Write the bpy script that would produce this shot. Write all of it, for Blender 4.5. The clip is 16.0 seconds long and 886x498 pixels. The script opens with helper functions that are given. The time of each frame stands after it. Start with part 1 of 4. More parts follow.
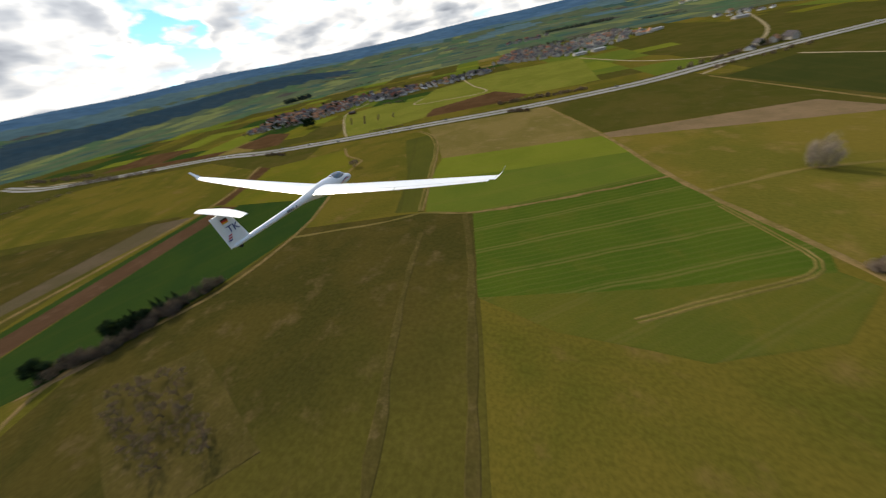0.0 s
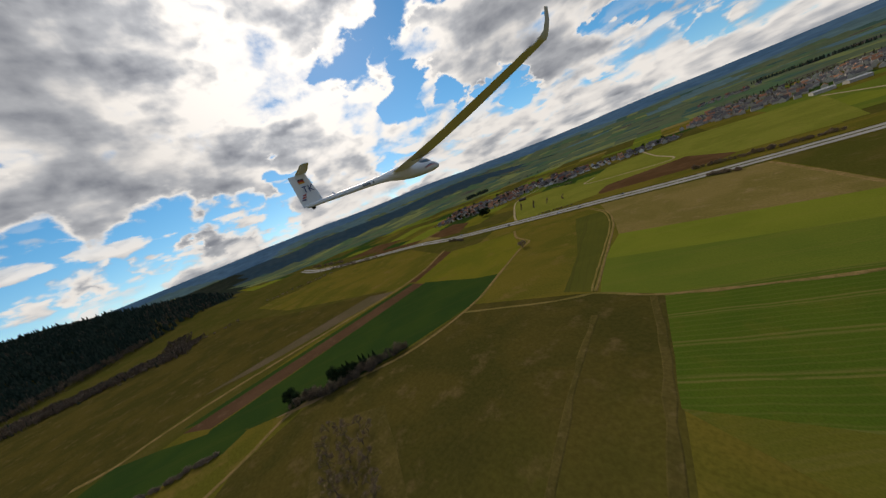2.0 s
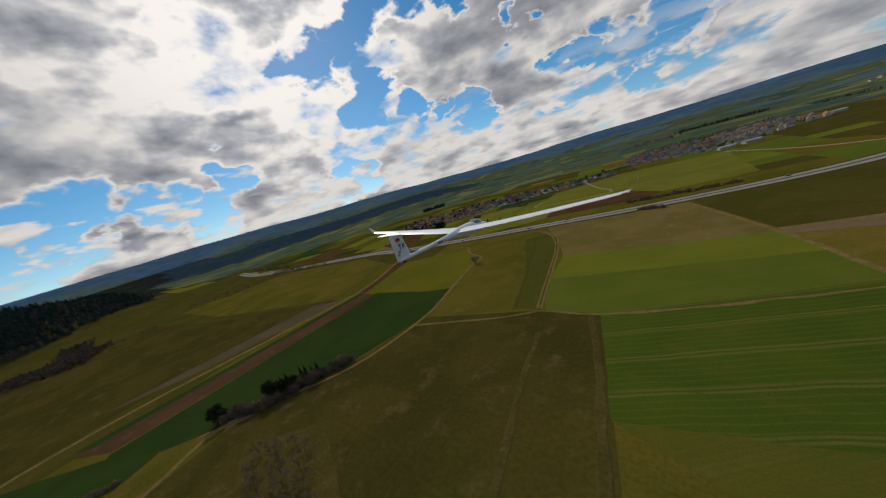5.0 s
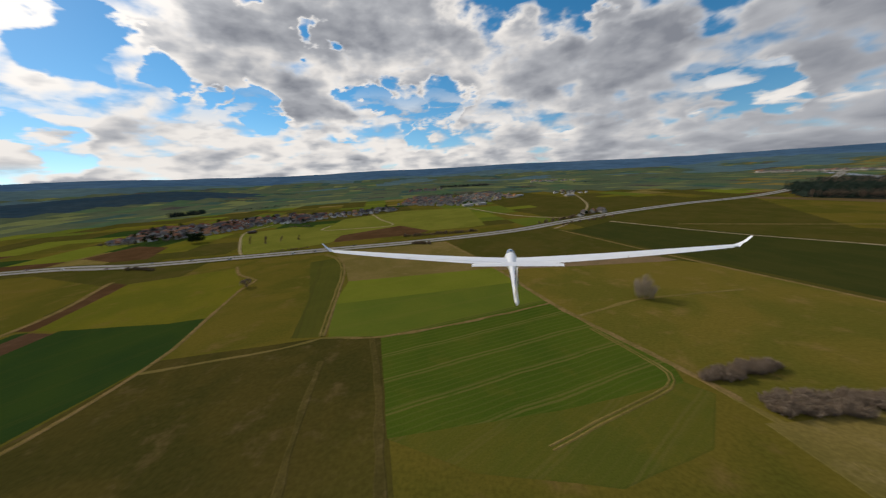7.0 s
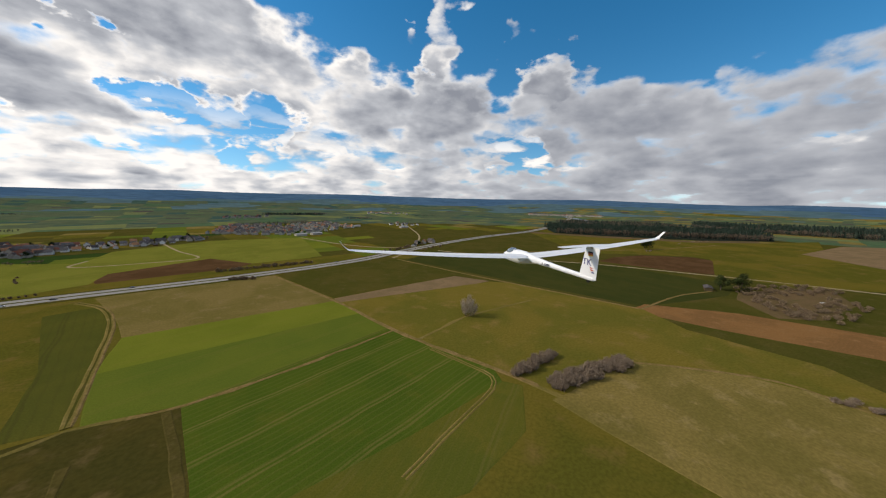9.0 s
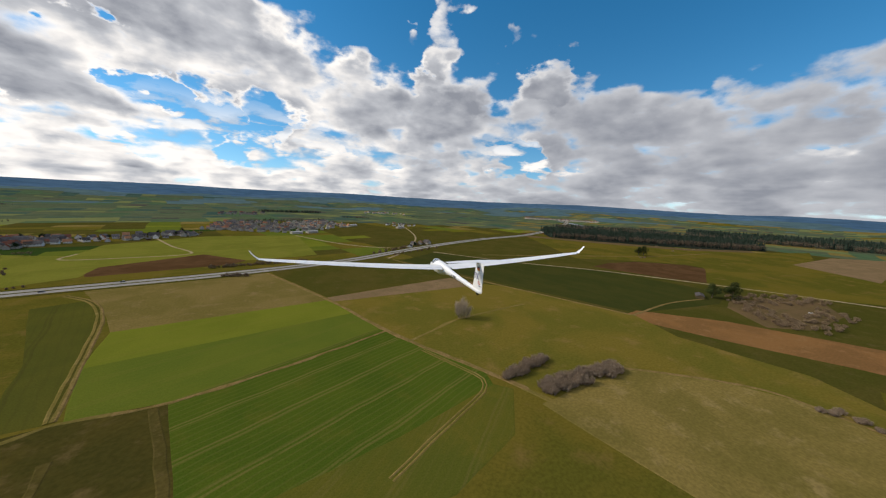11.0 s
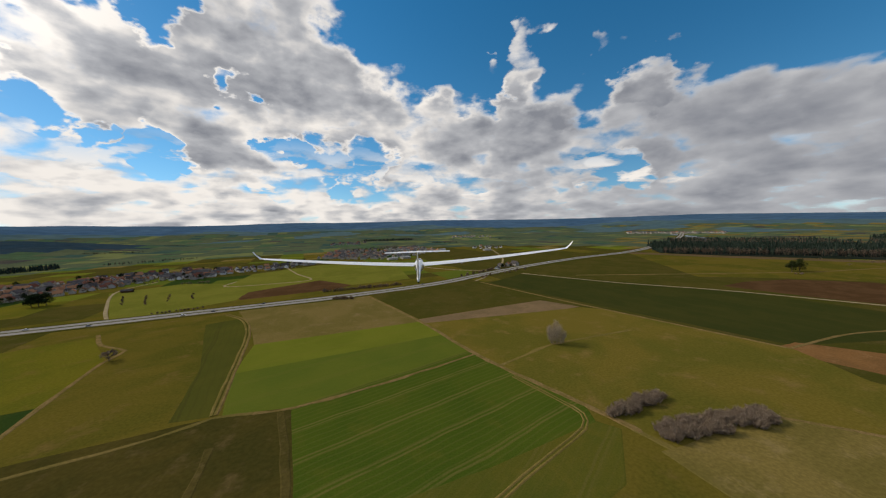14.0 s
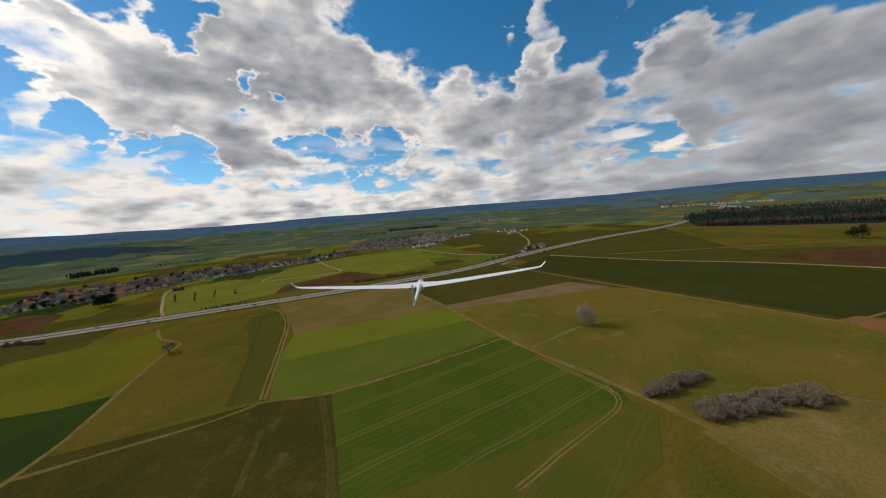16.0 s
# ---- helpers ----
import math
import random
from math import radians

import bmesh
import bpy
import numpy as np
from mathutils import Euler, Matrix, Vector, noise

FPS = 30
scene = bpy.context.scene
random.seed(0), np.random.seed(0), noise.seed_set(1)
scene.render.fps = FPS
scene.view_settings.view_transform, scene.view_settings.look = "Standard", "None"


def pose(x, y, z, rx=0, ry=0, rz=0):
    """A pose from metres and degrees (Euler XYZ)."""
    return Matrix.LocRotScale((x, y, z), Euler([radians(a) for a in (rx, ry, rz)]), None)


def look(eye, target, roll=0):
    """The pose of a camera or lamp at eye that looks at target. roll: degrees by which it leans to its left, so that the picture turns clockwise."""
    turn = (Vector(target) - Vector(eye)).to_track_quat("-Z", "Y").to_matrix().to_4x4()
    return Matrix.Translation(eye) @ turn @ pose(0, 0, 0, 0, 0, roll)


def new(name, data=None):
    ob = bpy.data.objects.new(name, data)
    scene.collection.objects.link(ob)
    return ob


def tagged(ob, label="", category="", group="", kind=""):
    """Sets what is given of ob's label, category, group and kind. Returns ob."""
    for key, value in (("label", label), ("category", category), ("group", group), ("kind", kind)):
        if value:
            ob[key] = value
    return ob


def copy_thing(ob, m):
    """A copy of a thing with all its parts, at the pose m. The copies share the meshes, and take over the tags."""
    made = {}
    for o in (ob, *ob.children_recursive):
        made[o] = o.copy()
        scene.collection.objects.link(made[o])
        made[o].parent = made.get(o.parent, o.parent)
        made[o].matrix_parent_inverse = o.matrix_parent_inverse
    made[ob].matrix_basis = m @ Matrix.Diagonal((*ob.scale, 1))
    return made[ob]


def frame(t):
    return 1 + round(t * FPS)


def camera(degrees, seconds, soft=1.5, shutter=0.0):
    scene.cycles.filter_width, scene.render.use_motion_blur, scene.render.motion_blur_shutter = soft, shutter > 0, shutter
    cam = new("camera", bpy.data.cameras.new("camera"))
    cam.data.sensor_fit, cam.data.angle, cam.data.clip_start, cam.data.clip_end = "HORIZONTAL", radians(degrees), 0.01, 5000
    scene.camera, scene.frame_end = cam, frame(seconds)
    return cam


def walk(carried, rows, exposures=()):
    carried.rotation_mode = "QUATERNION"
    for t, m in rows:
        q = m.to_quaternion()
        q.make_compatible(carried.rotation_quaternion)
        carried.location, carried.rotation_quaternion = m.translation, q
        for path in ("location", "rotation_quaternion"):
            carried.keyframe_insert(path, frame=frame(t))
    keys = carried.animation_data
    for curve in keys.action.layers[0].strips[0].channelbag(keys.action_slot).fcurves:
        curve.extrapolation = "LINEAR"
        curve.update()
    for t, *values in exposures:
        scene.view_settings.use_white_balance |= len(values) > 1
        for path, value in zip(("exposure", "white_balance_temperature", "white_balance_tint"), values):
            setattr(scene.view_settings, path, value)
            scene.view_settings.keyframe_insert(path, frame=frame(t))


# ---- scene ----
cam = camera(110.0, 16.0, soft=1.2, shutter=0.4)

# seconds, eye, target, roll
PATH = [
    (0, (8.141, -5.971, 95.988), (4.415, 1.424, 90.381), -13.23),
    (0.5, (8.753, -5.703, 95.619), (3.121, 0.947, 90.713), -16.04),
    (1, (8.754, -5.334, 95.297), (2.004, 0.799, 91.195), -18.25),
    (1.5, (8.584, -5.230, 94.927), (1.120, 0.706, 91.918), -20.11),
    (2, (8.502, -5.476, 94.346), (0.665, 0.445, 92.468), -22.18),
    (2.5, (8.517, -5.679, 93.862), (0.459, 0.160, 92.878), -22.70),
    (3, (8.599, -5.835, 93.534), (0.378, -0.149, 93.254), -22.71),
    (5.5, (7.816, -6.908, 95.976), (1.960, 0.764, 93.360), -13.37),
    (6, (6.907, -6.964, 96.198), (2.405, 1.483, 93.302), -9.57),
    (6.5, (5.743, -7.021, 96.090), (3.101, 2.232, 93.370), -6.03),
    (7, (4.619, -6.958, 95.856), (3.895, 2.716, 93.430), -3.15),
    (7.5, (3.575, -6.818, 95.539), (4.812, 2.883, 93.453), -1.79),
    (8, (2.752, -6.619, 95.484), (5.637, 2.784, 93.680), -0.84),
    (8.5, (2.230, -6.462, 95.438), (6.338, 2.514, 93.840), 0.04),
    (11, (3.156, -7.200, 95.668), (7.539, 1.662, 94.164), 2.62),
    (11.5, (3.543, -7.386, 95.645), (7.409, 1.729, 94.240), 2.77),
    (12, (4.041, -7.603, 95.631), (7.362, 1.742, 94.353), 2.65),
    (12.5, (4.234, -7.697, 95.554), (7.059, 1.826, 94.399), 1.72),
    (13, (4.611, -7.910, 95.475), (7.018, 1.744, 94.470), 0.77),
    (13.5, (4.647, -7.961, 95.409), (6.609, 1.804, 94.507), -0.29),
    (14, (4.711, -8.094, 95.357), (6.454, 1.719, 94.540), -1.44),
    (14.5, (4.912, -8.254, 95.319), (6.441, 1.601, 94.585), -2.46),
    (15, (4.990, -8.511, 95.586), (6.329, 1.367, 94.783), -3.02),
    (15.5, (4.993, -8.855, 95.840), (6.138, 1.028, 94.838), -3.96),
    (16, (5.158, -9.233, 96.146), (6.073, 0.649, 94.923), -4.92),
]
walk(cam, [(t, look(eye, target, roll)) for t, eye, target, roll in PATH],
     exposures=((0.0, 0.05, 6700, 10), (1.0, -0.22, 6750, 12), (2.0, -0.52, 6850, 12), (3.0, -0.82, 6850, 12), (5.5, -0.72, 6720, 12), (7.0, -0.46, 6720, 12), (8.5, -0.20, 6720, 12), (11.0, -0.14, 6720, 12), (12.5, -0.25, 6850, 12), (14.0, -0.41, 6850, 12), (16.0, -0.46, 6850, 12)))

# ---- light ----
SUN_YAW, SUN_HIGH = 61.0, 33.0          # degrees to the left of +y, and above the horizon


def toward(yaw, high):
    a, e = radians(yaw), radians(high)
    return Vector((-math.sin(a) * math.cos(e), math.cos(a) * math.cos(e), math.sin(e)))


sun = new("sun", bpy.data.lights.new("sun", "SUN"))
sun.data.energy, sun.data.angle, sun.data.color = 3.1, radians(0.6), (1.0, 0.92, 0.78)
sun.matrix_world = look(toward(SUN_YAW, SUN_HIGH) * 300, (0, 0, 0))

SKY_STRENGTH, CLOUD_STRENGTH = 0.1566, 1.16


class Nodes:
    """A node tree with short calls."""

    def __init__(self, tree):
        self.tree = tree
        tree.nodes.clear()

    def add(self, kind, *links, **values):
        node = self.tree.nodes.new(kind)
        for key, value in values.items():
            setattr(node, key, value)
        for socket, value in links:
            port = node.inputs[socket]
            if isinstance(value, bpy.types.NodeSocket):
                self.tree.links.new(value, port)
            else:
                port.default_value = value
        return node

    def math(self, op, a, b=0.0, clamp=False):
        return self.add("ShaderNodeMath", (0, a), (1, b), operation=op, use_clamp=clamp).outputs[0]

    def step(self, x, lo, hi, to_lo=0.0, to_hi=1.0):
        return self.add("ShaderNodeMapRange", (0, x), (1, lo), (2, hi), (3, to_lo), (4, to_hi), interpolation_type="SMOOTHSTEP").outputs[0]

    def noise(self, where, scale, detail=4.0, rough=0.55, warp=0.0):
        return self.add("ShaderNodeTexNoise", ("Vector", where), ("Scale", scale), ("Detail", detail), ("Roughness", rough), ("Distortion", warp)).outputs["Fac"]

    def mix(self, f, a, b, how="MIX"):
        node = self.add("ShaderNodeMix", data_type="RGBA", blend_type=how)
        for socket, value in ((0, f), (6, a), (7, b)):
            port = node.inputs[socket]
            if isinstance(value, bpy.types.NodeSocket):
                self.tree.links.new(value, port)
            else:
                port.default_value = (*value, 1.0) if isinstance(value, tuple) else value
        return node.outputs[2]


# openings of blue between the clouds: yaw, height and radius in degrees
BLUE_HIGH = (
    (-4, 32, 6), (-10, 28, 4), (-16, 27.5, 5), (-29, 26, 5.5), (-36, 23, 4), (-42, 28, 6), (-50, 26.5, 5), (-60, 26, 7), (-72, 26, 8), (-90, 27, 11), (-110, 26, 12),
    (22, 20, 0.9), (17, 13.6, 1.0), (50, 16, 1.8), (57, 22, 2.0), (47, 17.5, 1.6), (39, 30, 2.8), (45, 27, 2.0), (51, 24, 2.0),
    (89, 38, 1.2), (96, 37, 1.1), (82, 39, 1.1), (108, 20, 3.2), (31, 26, 1.2),
)
BLUE_LOW = (
    (33, 10.5, 1.1), (41, 13.6, 1.2), (37, 12, 0.8), (4, 12, 1.8), (10, 11, 1.9), (1, 11.6, 1.6), (-37, 8, 2.0), (-41, 8, 1.5), (30, 9, 1.0), (6, 7, 1.5),
    (110, 8, 4.5), (102, 8.4, 3.2), (90, 8, 2.8), (83, 7.6, 2.4), (106, 2.6, 3.6), (97, 2.6, 2.4), (77, 6, 2.0), (73, 10, 1.6), (15, 13.5, 1.0), (56, 4.5, 2.0), (118, 10, 7),
)
# great banks of cloud: yaw, height and radius in degrees
BANK = (
    (84, 31, 5), (95, 27, 5), (93, 17, 6), (77, 17, 7), (86, 14, 4), (62, 36, 6), (66, 12, 4.5), (30, 20, 5), (28, 30, 5), (12, 24, 7), (3, 18, 6), (28, 15, 3.5), (40, 21, 4),
    (-13, 16, 5), (-25, 14.5, 5.5), (-41, 15, 5.5), (-55, 12, 6), (-70, 11, 6), (-90, 10, 8), (66, 25, 4.5), (-33, 18.5, 2.5), (26, 16, 4), (23, 11, 3), (35, 16, 3),
)

# small torn clouds in the blue
WISPS = ((-23.5, 23.5, 2.0), (-24.5, 26, 1.9), (-24.5, 28.5, 1.4), (-17, 26, 0.9), (-36, 26.4, 1.1), (-43, 20, 2.0), (100, 4.5, 1.6), (86, 6.0, 1.2))

world = bpy.data.worlds.new("world")
scene.world = world
world.use_nodes = True
w = Nodes(world.node_tree)
ray = w.add("ShaderNodeTexCoord").outputs["Generated"]
part_of = w.add("ShaderNodeSeparateXYZ", (0, ray)).outputs
height = w.math("MAXIMUM", part_of[2], 0.0)
flat = w.math("ADD", height, 0.24)
plane = w.add("ShaderNodeCombineXYZ", (0, w.math("DIVIDE", part_of[0], flat)), (1, w.math("DIVIDE", part_of[1], flat)), (2, 0.0)).outputs[0]


def vector(op, a, b):
    return w.add("ShaderNodeVectorMath", (0, a), (1, b), operation=op).outputs[0]


billow = vector("MULTIPLY", ray, (1.0, 1.0, 1.7))
ruffle = w.add("ShaderNodeTexNoise", ("Vector", billow), ("Scale", 9.0), ("Detail", 5.0), ("Roughness", 0.52)).outputs["Color"]
ruffle = vector("SUBTRACT", ruffle, (0.5, 0.5, 0.5))
ragged = w.add("ShaderNodeVectorMath", (0, vector("ADD", ray, vector("MULTIPLY", ruffle, (0.26, 0.26, 0.20)))), operation="NORMALIZE").outputs[0]


def spots(rows):
    total = None
    for yaw, high, radius in rows:
        dot = w.add("ShaderNodeVectorMath", (0, ragged), (1, toward(yaw, high)), operation="DOT_PRODUCT").outputs["Value"]
        near = w.step(dot, math.cos(radians(radius * 1.9 + 0.6)), math.cos(radians(radius * 0.15)))
        total = near if total is None else w.math("MAXIMUM", total, near)
    return total


low_sky = w.step(height, 0.14, 0.02, 0.0, 0.10)
holes = w.math("MAXIMUM", spots(BLUE_HIGH), spots(BLUE_LOW))
cover = w.math("ADD", w.math("ADD", 0.075, low_sky), w.math("SUBTRACT", w.math("ADD", w.math("MULTIPLY", spots(BANK), 0.10), w.math("MULTIPLY", spots(WISPS), 0.20)), w.math("MULTIPLY", holes, 0.25)))


def cloud(where, round_about):
    big = w.noise(where, 1.9, 3.0, 0.5, 0.3)
    small = w.math("ADD", w.math("MULTIPLY", w.noise(where, 4.6, 7.0, 0.52, 0.25), 0.42), w.math("MULTIPLY", w.noise(round_about, 7.5, 8.0, 0.55, 0.15), 0.58))
    bent = vector("ADD", where, vector("MULTIPLY", ruffle, (0.32, 0.32, 0.0)))
    cell = w.add("ShaderNodeTexVoronoi", ("Vector", bent), ("Scale", 3.8), voronoi_dimensions="2D").outputs["Distance"]
    heaps = w.math("MULTIPLY", w.math("SUBTRACT", 0.42, cell), 0.14)
    return w.math("ADD", heaps, w.math("ADD", w.math("MULTIPLY", big, 0.36), w.math("MULTIPLY", small, 0.64)))


thick = w.math("ADD", cloud(plane, billow), cover)
sunward = toward(SUN_YAW, SUN_HIGH)
shifted = vector("ADD", plane, (sunward.x * 0.06, sunward.y * 0.06, 0.0))
raised = vector("ADD", billow, (sunward.x * 0.022, sunward.y * 0.022, 0.042))
lit_side = w.math("SUBTRACT", thick, w.math("ADD", cloud(shifted, raised), cover))
there = w.step(thick, 0.470, 0.62)
rim = w.step(thick, 0.50, 0.80, 0.17, 0.0)
broad = w.math("ADD", w.math("MULTIPLY", w.noise(plane, 1.9, 2.0, 0.5, 0.3), 0.40), w.math("MULTIPLY", w.noise(billow, 7.5, 3.0, 0.5, 0.15), 0.60))
core = w.step(w.math("ADD", w.math("MULTIPLY", broad, 0.6), w.math("SUBTRACT", w.math("ADD", w.math("MULTIPLY", thick, 0.4), w.math("MULTIPLY", cover, 0.6)), w.math("MULTIPLY", low_sky, 0.6))), 0.55, 0.735)
layered = vector("MULTIPLY", ray, (1.0, 1.0, 3.6))
knobs = w.math("MULTIPLY", w.math("SUBTRACT", w.math("ADD", w.math("MULTIPLY", w.noise(layered, 8.0, 4.0, 0.5, 0.3), 0.6), w.math("MULTIPLY", w.noise(billow, 17.0, 5.0, 0.5, 0.2), 0.4)), 0.5), 1.05)
bright = w.math("ADD", w.math("ADD", w.math("MULTIPLY", lit_side, 3.3), knobs), w.math("SUBTRACT", w.math("ADD", 1.0, rim), w.math("MULTIPLY", core, 0.84)))
near_sun = w.add("ShaderNodeVectorMath", (0, ray), (1, sunward), operation="DOT_PRODUCT").outputs["Value"]
glow = w.step(near_sun, 0.86, 1.0, 0.0, 0.60)
bright = w.math("MULTIPLY", bright, w.step(near_sun, -0.35, 0.75, 0.42, 1.10))
bright = w.math("ADD", w.math("MULTIPLY", bright, w.math("ADD", 0.84, glow)), w.math("MULTIPLY", glow, 0.10))
# small heaped clouds low over the horizon


def heap(drop):
    low = w.add("ShaderNodeVectorMath", (0, ray), (1, (0.0, 0.0, -drop)), operation="ADD").outputs[0]
    low = w.add("ShaderNodeVectorMath", (0, low), (1, (1.0, 1.0, 3.0)), operation="MULTIPLY").outputs[0]
    return w.math("ADD", w.math("MULTIPLY", w.noise(low, 3.2, 2.0, 0.5), 0.4), w.math("MULTIPLY", w.noise(low, 9.0, 7.0, 0.5, 0.2), 0.6))


heaped = heap(0.0)
window = w.math("MULTIPLY", w.step(height, 0.02, 0.06), w.step(height, 0.26, 0.12))
puff = w.math("MULTIPLY", w.step(heaped, 0.505, 0.55), window)
puff_tone = w.math("ADD", 0.72, w.math("MULTIPLY", w.math("SUBTRACT", heaped, heap(-0.028)), 3.2))
bright = w.math("ADD", w.math("MULTIPLY", bright, there), w.math("MULTIPLY", puff_tone, w.math("SUBTRACT", 1.0, there)))
there = w.math("MAXIMUM", there, puff)
tone = w.add("ShaderNodeValToRGB", (0, bright))
ramp = tone.color_ramp
ramp.elements[0].position, ramp.elements[0].color = 0.0, (0.26, 0.285, 0.335, 1)
ramp.elements[1].position, ramp.elements[1].color = 1.0, (1.0, 0.985, 0.955, 1)
middle = ramp.elements.new(0.45)
middle.color = (0.505, 0.535, 0.58, 1)
lifted = w.add("ShaderNodeVectorMath", (0, ray), (1, (0.0, 0.0, 0.07)), operation="ADD").outputs[0]
sky = w.add("ShaderNodeTexSky", ("Vector", w.add("ShaderNodeVectorMath", (0, lifted), operation="NORMALIZE").outputs[0]), sky_type="NISHITA", sun_disc=False, sun_elevation=radians(SUN_HIGH), sun_rotation=radians(-SUN_YAW), altitude=600.0, air_density=1.0, dust_density=0.12, ozone_density=1.6)
vivid = w.add("ShaderNodeHueSaturation", ("Color", sky.outputs[0]), ("Saturation", 1.40), ("Hue", 0.491))
blue = w.add("ShaderNodeBackground", ("Color", vivid.outputs[0]), ("Strength", SKY_STRENGTH))
white = w.add("ShaderNodeBackground", ("Color", tone.outputs[0]), ("Strength", w.math("MULTIPLY", CLOUD_STRENGTH, w.math("ADD", 1.0, w.math("MULTIPLY", glow, 0.6)))))
both = w.add("ShaderNodeMixShader", (0, there), (1, blue.outputs[0]), (2, white.outputs[0]))
w.add("ShaderNodeOutputWorld", (0, both.outputs[0]))

# ---- materials ----


def material(name, base, second, scale=0.1, third=None, fine=2.0, rough=0.9, metal=0.0, bump=0.0, random_tone=0.0, island_tone=0.0, coat=0.0, patchy=(0.4, 0.6), grainy=0.17, gloss=0.0, fade=None):
    """Two or three tones mixed by broad stains and fine grain; scale and fine are per metre."""
    m = bpy.data.materials.new(name)
    m.use_nodes = True
    n = Nodes(m.node_tree)
    where = n.add("ShaderNodeNewGeometry").outputs["Position"] if random_tone == 0 else n.add("ShaderNodeTexCoord").outputs["Object"]
    stain = n.step(n.noise(where, scale, 5.0, 0.6, 0.4), *patchy)
    grain = n.noise(where, fine, 4.0, 0.6)
    tint = n.mix(stain, base, second)
    if third:
        tint = n.mix(n.step(n.noise(where, scale * 3.7, 6.0, 0.65), 0.52, 0.72), tint, third)
    if fade:
        # the growth changes slowly along a direction
        way, lo, hi, other = fade
        along_way = n.add("ShaderNodeVectorMath", (0, where), (1, way), operation="DOT_PRODUCT").outputs["Value"]
        ragged_edge = n.math("ADD", along_way, n.math("MULTIPLY", n.math("SUBTRACT", n.noise(where, 0.03, 5.0, 0.6), 0.5), 90.0))
        tint = n.mix(n.step(ragged_edge, lo, hi, 0.0, 0.8), tint, other)
    tint = n.mix(1.0, tint, n.add("ShaderNodeCombineColor", *((k, n.step(grain, 0.25, 0.75, 1 - grainy, 1 + grainy)) for k in range(3))).outputs[0], "MULTIPLY")
    if random_tone:
        chance = n.add("ShaderNodeObjectInfo").outputs["Random"]
        tint = n.add("ShaderNodeHueSaturation", ("Color", tint), ("Value", n.step(chance, 0, 1, 1 - random_tone, 1 + random_tone)), ("Hue", n.step(chance, 0, 1, 0.49, 0.515))).outputs[0]
    if island_tone:
        chance = n.add("ShaderNodeNewGeometry").outputs["Random Per Island"]
        tint = n.add("ShaderNodeHueSaturation", ("Color", tint), ("Value", n.step(chance, 0, 1, 1 - island_tone, 1 + island_tone))).outputs[0]
    shader = n.add("ShaderNodeBsdfPrincipled", ("Base Color", tint), ("Roughness", rough), ("Metallic", metal), ("Coat Weight", coat), ("Specular IOR Level", max(gloss, 0.5 if rough < 0.5 else 0.0)))
    if bump:
        n.tree.links.new(n.add("ShaderNodeBump", ("Height", grain), ("Strength", bump), ("Distance", 0.2)).outputs[0], shader.inputs["Normal"])
    n.add("ShaderNodeOutputMaterial", (0, shader.outputs[0]))
    return m


def crop(name, base, second, turn, rows=3.0, tram=18.0, line=(0.2, 0.19, 0.07), strength=0.5, third=None):
    """A sown field: drilled rows and pairs of wheel tracks along a direction (degrees from +x)."""
    m = bpy.data.materials.new(name)
    m.use_nodes = True
    n = Nodes(m.node_tree)
    where = n.add("ShaderNodeNewGeometry").outputs["Position"]
    across = n.add("ShaderNodeVectorMath", (0, where), (1, (-math.sin(radians(turn)), math.cos(radians(turn)), 0.0)), operation="DOT_PRODUCT").outputs["Value"]
    sway = n.math("ADD", across, n.math("MULTIPLY", n.noise(where, 0.03, 2.0), 4.0))
    stain = n.step(n.noise(where, 0.02, 5.0, 0.6, 0.4), 0.35, 0.65)
    tint = n.mix(stain, base, second)
    if third:
        tint = n.mix(n.step(n.noise(where, 0.05, 6.0, 0.65), 0.5, 0.75), tint, third)
    drill = n.math("PINGPONG", sway, rows / 2)
    tint = n.mix(n.math("MULTIPLY", n.step(drill, rows * 0.3, rows * 0.5), strength * 0.45), tint, line)
    pair = n.math("PINGPONG", n.math("SUBTRACT", n.math("PINGPONG", sway, tram / 2), 1.1), 40.0)
    broken = n.step(n.noise(where, 0.08, 3.0), 0.22, 0.45)
    tint = n.mix(n.math("MULTIPLY", n.step(pair, 0.9, 0.25), n.math("MULTIPLY", broken, strength)), tint, line)
    grain = n.noise(where, 1.5, 4.0, 0.6)
    tint = n.mix(1.0, tint, n.add("ShaderNodeCombineColor", *((k, n.step(grain, 0.25, 0.75, 0.86, 1.13)) for k in range(3))).outputs[0], "MULTIPLY")
    shader = n.add("ShaderNodeBsdfPrincipled", ("Base Color", tint), ("Roughness", 1.0), ("Specular IOR Level", 0.0))
    n.add("ShaderNodeOutputMaterial", (0, shader.outputs[0]))
    return m


MEADOW = material("meadow", (0.106, 0.084, 0.014), (0.075, 0.070, 0.011), 0.012, (0.128, 0.090, 0.024), 0.7)
OLIVE = material("olive_grass", (0.067, 0.057, 0.013), (0.052, 0.051, 0.010), 0.02, (0.080, 0.063, 0.020), 0.7)
PASTURE = material("olive_pasture", (0.062, 0.049, 0.012), (0.045, 0.040, 0.010), 0.02, (0.088, 0.064, 0.023), 0.5, fade=((0.8, -0.6, 0.0), -105, -25, (0.080, 0.069, 0.013)))
HEADLAND = crop("headland_crop", (0.070, 0.077, 0.012), (0.092, 0.083, 0.013), 40, 3.4, 21, (0.119, 0.100, 0.028), 0.3, (0.100, 0.088, 0.014))
DRY = material("dry_grass", (0.165, 0.124, 0.036), (0.125, 0.100, 0.026), 0.02, (0.200, 0.148, 0.056), 0.7)
